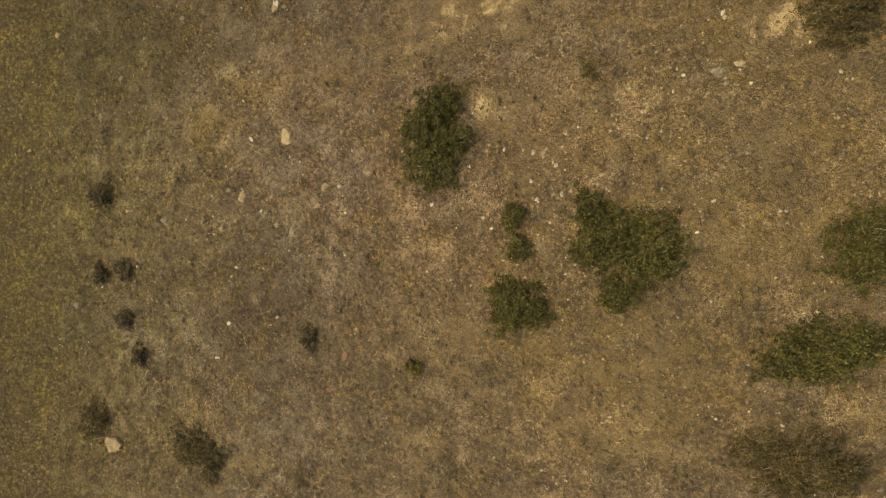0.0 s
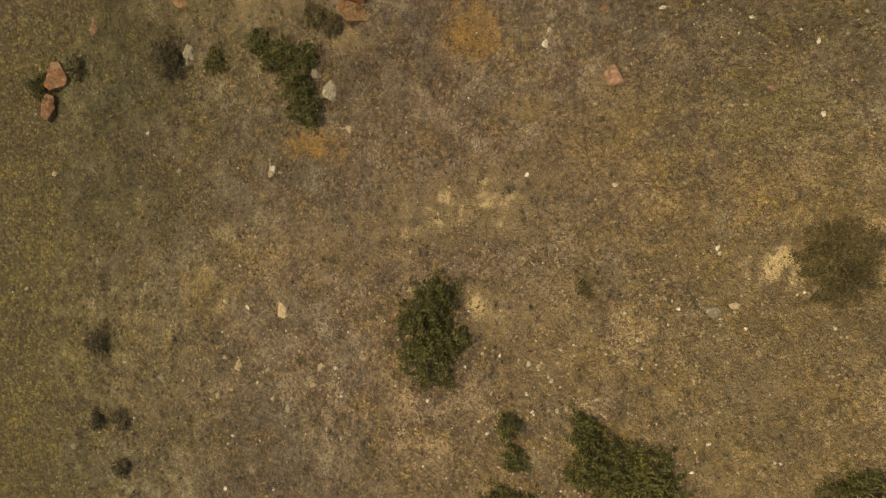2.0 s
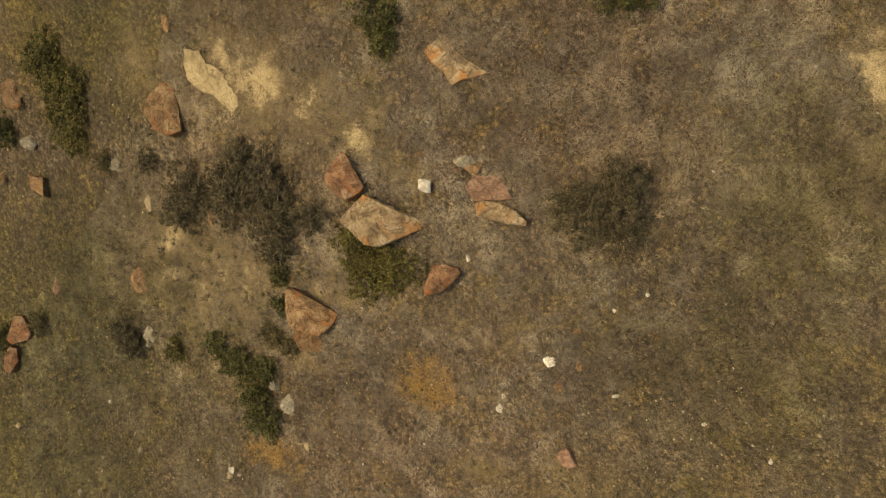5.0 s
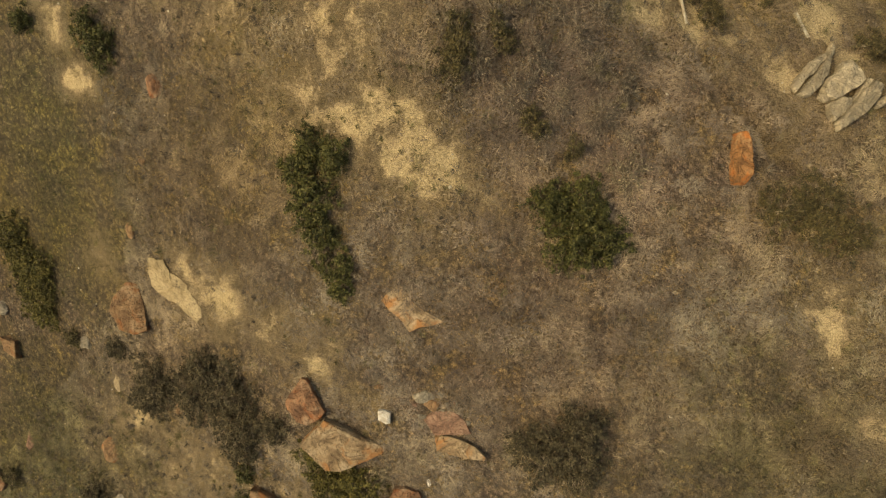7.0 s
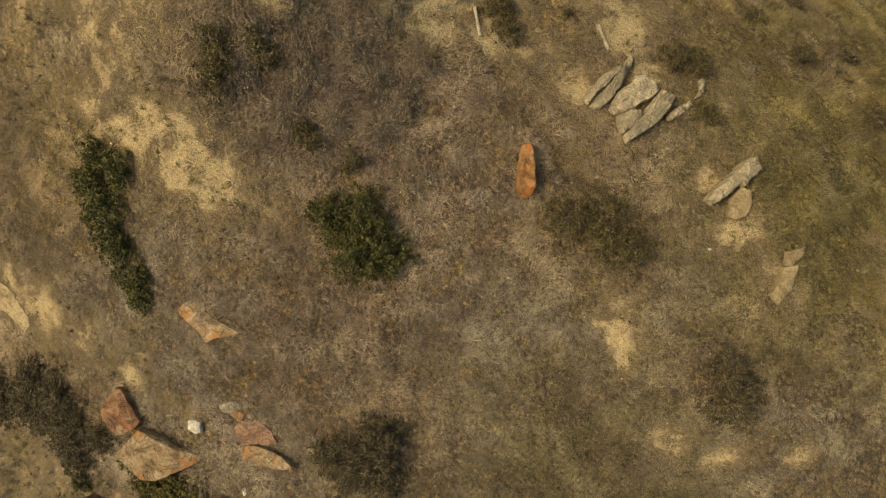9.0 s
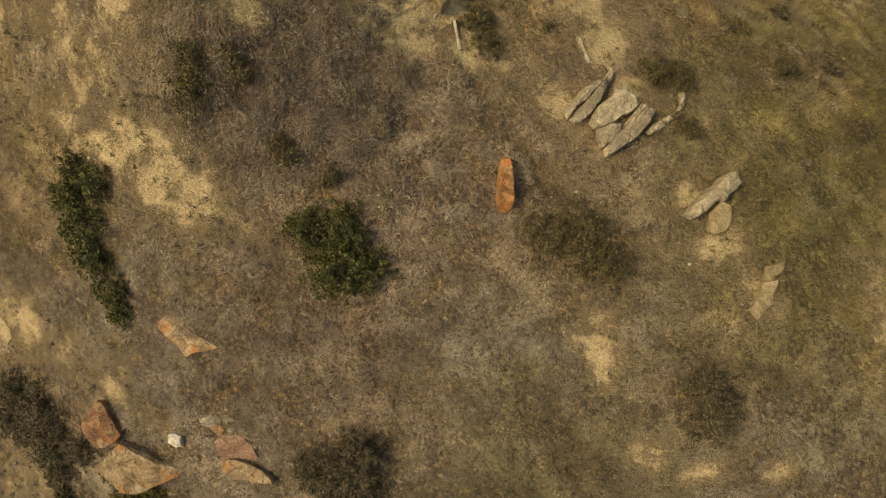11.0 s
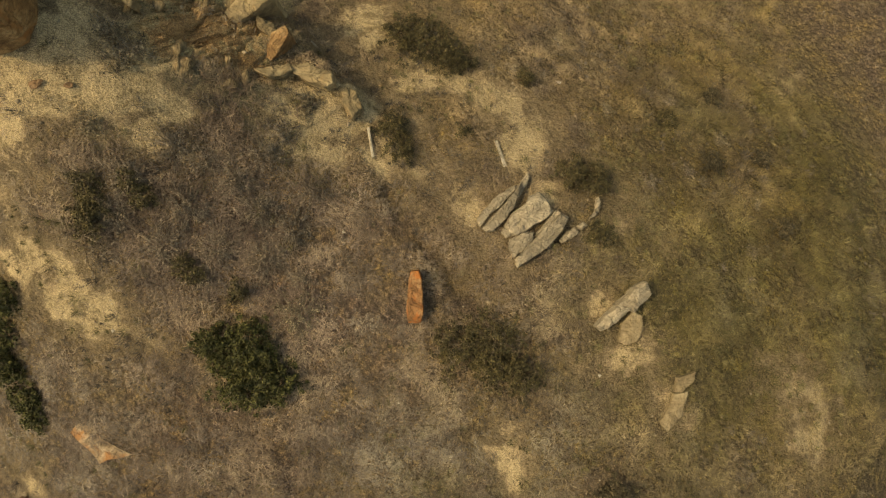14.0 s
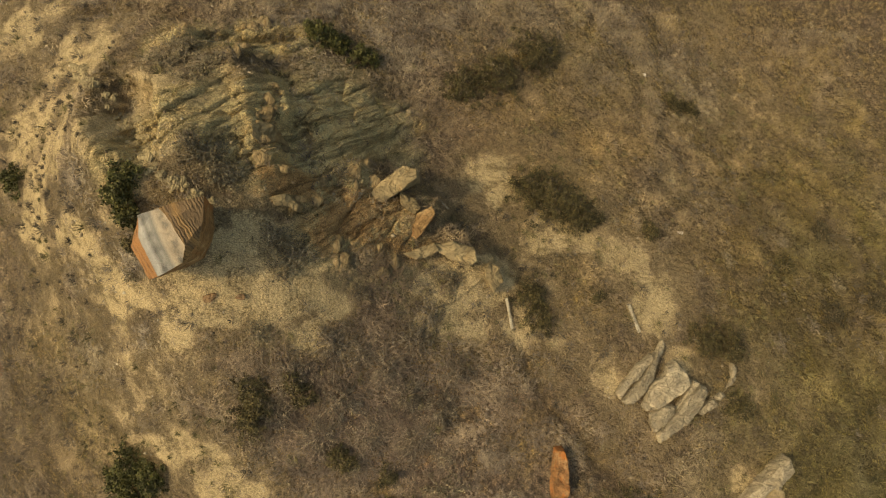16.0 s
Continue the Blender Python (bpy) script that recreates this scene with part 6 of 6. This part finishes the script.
stone("ledge", 5.00, 31.17, 0.27, 0.25)
stone("ledge", 5.92, 30.76, 0.35, 0.39)
stone("ledge", 4.66, 30.76, 0.36, 0.41)
stone("ledge", 4.66, 31.12, 0.32, 0.41)
stone("ledge", 5.57, 31.09, 0.25, 0.31)
stone("ledge", 4.80, 30.83, 0.48, 0.38)
stone("ledge", 3.49, 33.31, 0.40, 0.21)
stone("ledge", 3.20, 33.36, 0.46, 0.25)
stone("ledge", 3.10, 34.02, 0.47, 0.21)
stone("ledge", 3.24, 32.95, 0.48, 0.35)
stone("ledge", 3.07, 33.78, 0.33, 0.18)
stone("ledge", 3.03, 33.94, 0.21, 0.22)
stone("ledge", 3.63, 33.11, 0.23, 0.28)


# ---- grass and gravel ----
def walked(x, y):
    """The strip of hillside that the flight passes over."""
    low = np.clip((y - 14) / 8, 0, 1)
    return (x > -16.5 + 9 * low) & (x < 11.5 + 12.5 * low) & (y > -10) & (y < 40)


def grass(count, seed):
    rng = np.random.default_rng(seed)
    x, y = rng.uniform(-22, 28, count * 2), rng.uniform(-12, 43, count * 2)
    near = walked(x, y) | (rng.random(count * 2) < 0.25)
    x, y = x[near], y[near]
    bare = np.clip(bareness(x, y) + 0.25 * rough(x, y, 0.5, 17), 0, 1)
    rocky = np.maximum(amount("rust", x, y), amount("strata", x, y))
    lush = 0.72 + 0.45 * rough(x, y, 1.8, 91) + 0.8 * rough(x, y, 0.55, 95, 3) + 0.2 * amount("dark", x, y) + 1.0 * amount("scrub", x, y)
    thin = 0.6 * amount("clay", x, y) + 0.3 * amount("gravel", x, y)
    keep = rng.random(len(x)) < (1 + 0.4 * (y < 11) + 0.2 * (y > 15)) * lush * (1 - 0.95 * np.clip(bare * 1.25, 0, 1)) * (1 - 0.9 * rocky) * (1 - thin) * (1 - 0.75 * amount("ochre", x, y))
    x, y, lush = x[keep], y[keep], np.clip(lush[keep], 0.3, 2.0)
    n, k = len(x), 14
    low = 0.62 + 0.38 * np.clip((y - 9) / 6, 0, 1)
    size = (0.08 + 0.09 * rng.random(n)) * (0.65 + 0.45 * lush) * low
    r, ang = np.repeat(size, k), rng.random(n * k) * 2 * np.pi
    far = np.sqrt(rng.random(n * k))
    # the blades of one tuft lie mostly one way
    lay = np.repeat(rng.random(n) * 2 * np.pi, k)
    turn = lay + rng.normal(size=n * k) * 0.8
    a = np.stack([np.repeat(x, k) + np.cos(ang) * r * far * 0.7, np.repeat(y, k) + np.sin(ang) * r * far * 0.7, np.repeat(lie(x, y), k) - 0.015], -1)
    reach = r * (0.45 + 0.8 * rng.random(n * k))
    b = a + np.stack([np.cos(turn) * reach, np.sin(turn) * reach, r * (1.0 - 0.6 * far) * (0.5 + 0.6 * rng.random(n * k)) + 0.01], -1)
    side = np.stack([-np.sin(turn), np.cos(turn), np.zeros_like(turn)], -1) * (0.005 + 0.0065 * rng.random(n * k))[:, None]
    verts = np.stack([a - side, a + side, b], 1)
    tone = np.repeat(np.clip(0.5 + 0.4 * rough(x, y, 0.9, 23, 3) + 0.28 * rng.normal(size=n), 0, 1), k)
    olive = np.repeat(rng.random(n) < 0.85 * amount("olive_dark", x, y) + 0.45 * amount("yellow", x, y), k)
    made = []
    for pick in (~olive, olive):
        me = fill(bpy.data.meshes.new("dry_grass"), verts[pick].reshape(-1, 3), np.arange(pick.sum() * 3).reshape(-1, 3))
        me.attributes.new("tone", "FLOAT", "POINT").data.foreach_set("value", np.repeat(tone[pick], 3).astype(np.float32))
        tinted(me, np.repeat(x, k)[pick], np.repeat(y, k)[pick], 3)
        made.append(me)
    return made


def straws(count, seed):
    """Fine dead stalks that lie on the turf, in swirls and mats."""
    rng = np.random.default_rng(seed)
    x, y = rng.uniform(-17, 24.5, count), rng.uniform(-10, 40, count)
    x, y = x[walked(x, y)], y[walked(x, y)]
    count = len(x)
    bare = np.clip(bareness(x, y) + 0.3 * rough(x, y, 0.35, 19, 2), 0, 1)
    mats = 0.42 + 1.3 * rough(x, y, 0.55, 95, 3) + 0.5 * amount("scrub", x, y) + 0.14 * (y > 17)
    keep = rng.random(count) < (mats * (1 - 0.93 * np.clip(bare * 1.2, 0, 1)) * (1 - 0.9 * np.maximum(amount("strata", x, y), amount("rust", x, y))) * (1 - 0.7 * amount("ochre", x, y)))
    x, y = x[keep], y[keep]
    n = len(x)
    turn = 5.0 * rough(x, y, 0.8, 97, 2) + 0.75 * rng.normal(size=n)
    tall = 0.7 + 0.3 * np.clip((y - 10) / 6, 0, 1)
    long = (0.07 + 0.12 * rng.random(n)) * tall
    z = lie(x, y)
    a = np.stack([x, y, z + 0.01 + 0.07 * rng.random(n) * tall], -1)
    b = a + np.stack([np.cos(turn) * long, np.sin(turn) * long, long * rng.uniform(-0.1, 0.5, n)], -1)
    side = np.stack([-np.sin(turn), np.cos(turn), np.zeros(n)], -1) * (0.004 + 0.005 * rng.random(n))[:, None]
    me = fill(bpy.data.meshes.new("straw"), np.stack([a - side, a + side, b], 1).reshape(-1, 3), np.arange(n * 3).reshape(-1, 3))
    tone = np.clip(0.48 + 0.4 * rough(x, y, 0.55, 95, 3) + 0.4 * rough(x, y, 1.3, 99, 4) + 0.12 * rng.normal(size=n), 0, 1)
    me.attributes.new("tone", "FLOAT", "POINT").data.foreach_set("value", np.repeat(tone, 3).astype(np.float32))
    tinted(me, x, y, 3)
    return me


def tinted(me, x, y, times):
    colour = np.ones((len(x), 4), np.float32)
    colour[:, :3] = cover(x, y)
    me.attributes.new("tint", "FLOAT_COLOR", "POINT").data.foreach_set("color", np.repeat(colour, times, axis=0).ravel())


def tufts(count, seed, spots, blades=34):
    """Separate small clumps that stand out of the turf."""
    rng = np.random.default_rng(seed)
    x, y = rng.uniform(-21, 27, count), rng.uniform(-11, 42, count)
    keep = walked(x, y) & (rng.random(count) < spots(x, y))
    x, y = x[keep], y[keep]
    n, k = len(x), blades
    r = np.repeat(0.06 + 0.16 * rng.random(n) ** 2, k)
    ang, far = rng.random(n * k) * 2 * np.pi, rng.random(n * k)
    a = np.stack([np.repeat(x, k) + np.cos(ang) * r * far * 0.6, np.repeat(y, k) + np.sin(ang) * r * far * 0.6, np.repeat(lie(x, y), k) - 0.02], -1)
    turn = ang + rng.normal(size=n * k) * 0.9
    b = a + np.stack([np.cos(turn) * r * 0.8, np.sin(turn) * r * 0.8, r * (1.0 - 0.6 * far) + 0.03], -1)
    side = np.stack([-np.sin(turn), np.cos(turn), np.zeros_like(turn)], -1) * (0.005 + 0.006 * rng.random(n * k))[:, None]
    verts = np.stack([a - side, a + side, b], 1).reshape(-1, 3)
    return fill(bpy.data.meshes.new("grass_tufts"), verts, np.arange(n * k * 3).reshape(-1, 3))


def pebbles(count, seed):
    rng = np.random.default_rng(seed)
    x, y = rng.uniform(-21, 26, count * 3), rng.uniform(-11, 42, count * 3)
    keep = rng.random(count * 3) < 0.025 + 0.22 * (y < 13) * (0.6 + 0.6 * rough(x, y, 4, 8)) + 0.9 * amount("gravel", x, y) + 0.12 * amount("sand", x, y)
    x, y = x[keep], y[keep]
    n = len(x)
    r = 0.012 + 0.045 * rng.random(n) ** 2.6
    unit = np.array([(1, 0, 0), (0, 1, 0), (-1, 0, 0), (0, -1, 0), (0, 0, 0.8), (0, 0, -0.8)], float)
    v = unit[None] * (0.7 + 0.6 * rng.random((n, 6, 1))) * r[:, None, None] + 0.25 * r[:, None, None] * rng.normal(size=(n, 6, 3))
    turn = rng.random(n) * 6.28
    c, s = np.cos(turn)[:, None], np.sin(turn)[:, None]
    v = np.stack([v[..., 0] * c - v[..., 1] * s + x[:, None], v[..., 0] * s + v[..., 1] * c + y[:, None], v[..., 2] + (lie(x, y) + 0.006)[:, None]], -1)
    f = np.array([(0, 1, 4), (1, 2, 4), (2, 3, 4), (3, 0, 4), (1, 0, 5), (2, 1, 5), (3, 2, 5), (0, 3, 5)])
    return fill(bpy.data.meshes.new("pebbles"), v.reshape(-1, 3), (np.arange(n)[:, None, None] * 6 + f).reshape(-1, 3))


def crumbs(count, seed):
    """Small clods of dry earth on the thin turf."""
    rng = np.random.default_rng(seed)
    x, y = rng.uniform(-21, 20, count), rng.uniform(-11, 16, count)
    keep = walked(x, y) & (rng.random(count) < np.clip((15 - y) / 5, 0, 1) * (0.75 + 0.5 * rough(x, y, 2.5, 15, 4)) * (1 - 0.6 * bareness(x, y)))
    x, y = x[keep], y[keep]
    n = len(x)
    r = 0.018 + 0.036 * rng.random(n) ** 1.8
    corner = rng.random((n, 1)) * 6.28 + np.array([0, 2.1, 4.2]) + 0.4 * rng.normal(size=(n, 3))
    z = lie(x, y)
    foot = np.stack([x[:, None] + np.cos(corner) * r[:, None], y[:, None] + np.sin(corner) * r[:, None], np.repeat(z[:, None] - 0.012, 3, 1)], -1)
    tip = np.stack([x + rng.normal(size=n) * r * 0.3, y + rng.normal(size=n) * r * 0.3, z + r * (0.7 + 0.5 * rng.random(n))], -1)[:, None]
    f = np.array([(0, 1, 3), (1, 2, 3), (2, 0, 3)])
    return fill(bpy.data.meshes.new("soil_crumbs"), np.concatenate([foot, tip], 1).reshape(-1, 3), (np.arange(n)[:, None, None] * 4 + f).reshape(-1, 3))


tagged(part("soil_crumbs", crumbs(110000, 8), CRUMBS), "brown crumbs of dry earth on thin turf", "soil", kind="stuff")
brown_turf, olive_turf = grass(56000, 4)
tagged(part("dry_grass", brown_turf, GRASS), "grey brown and straw coloured dry grass tufts", "grass", kind="stuff")
tagged(part("olive_grass", olive_turf, GRASS_OLIVE), "dull olive dry grass tufts on the slope", "grass", kind="stuff")
tagged(part("straw", straws(2100000, 21), STRAW), "fine straw coloured and grey dead stalks on turf", "straw", kind="stuff")
gravel = tagged(part("pebbles", pebbles(34000, 6), PEBBLES), "scattered small tan and white pebbles", "pebbles", kind="stuff")
clumps = part("grass_tufts", tufts(26000, 11, lambda x, y: 0.26 + 0.25 * (y < 14) + 0.6 * rough(x, y, 3.0, 71) + 0.4 * amount("scrub", x, y) - 0.12 * amount("sand", x, y) - 0.6 * amount("strata", x, y) - 0.3 * amount("clay", x, y)), TUFTS)
tagged(clumps, "dark grey brown dead tufts in the turf", "grass", kind="stuff")
herbs = part("dry_herbs", tufts(11000, 12, lambda x, y: 0.08 + 0.8 * np.clip(rough(x, y, 2.4, 73, 4), 0, 1) + 0.75 * amount("olive_dark", x, y) + 0.35 * amount("yellow", x, y) + 0.4 * amount("scrub", x, y)), HERBS)
tagged(herbs, "olive green dry herbs in the turf", "grass", kind="stuff")
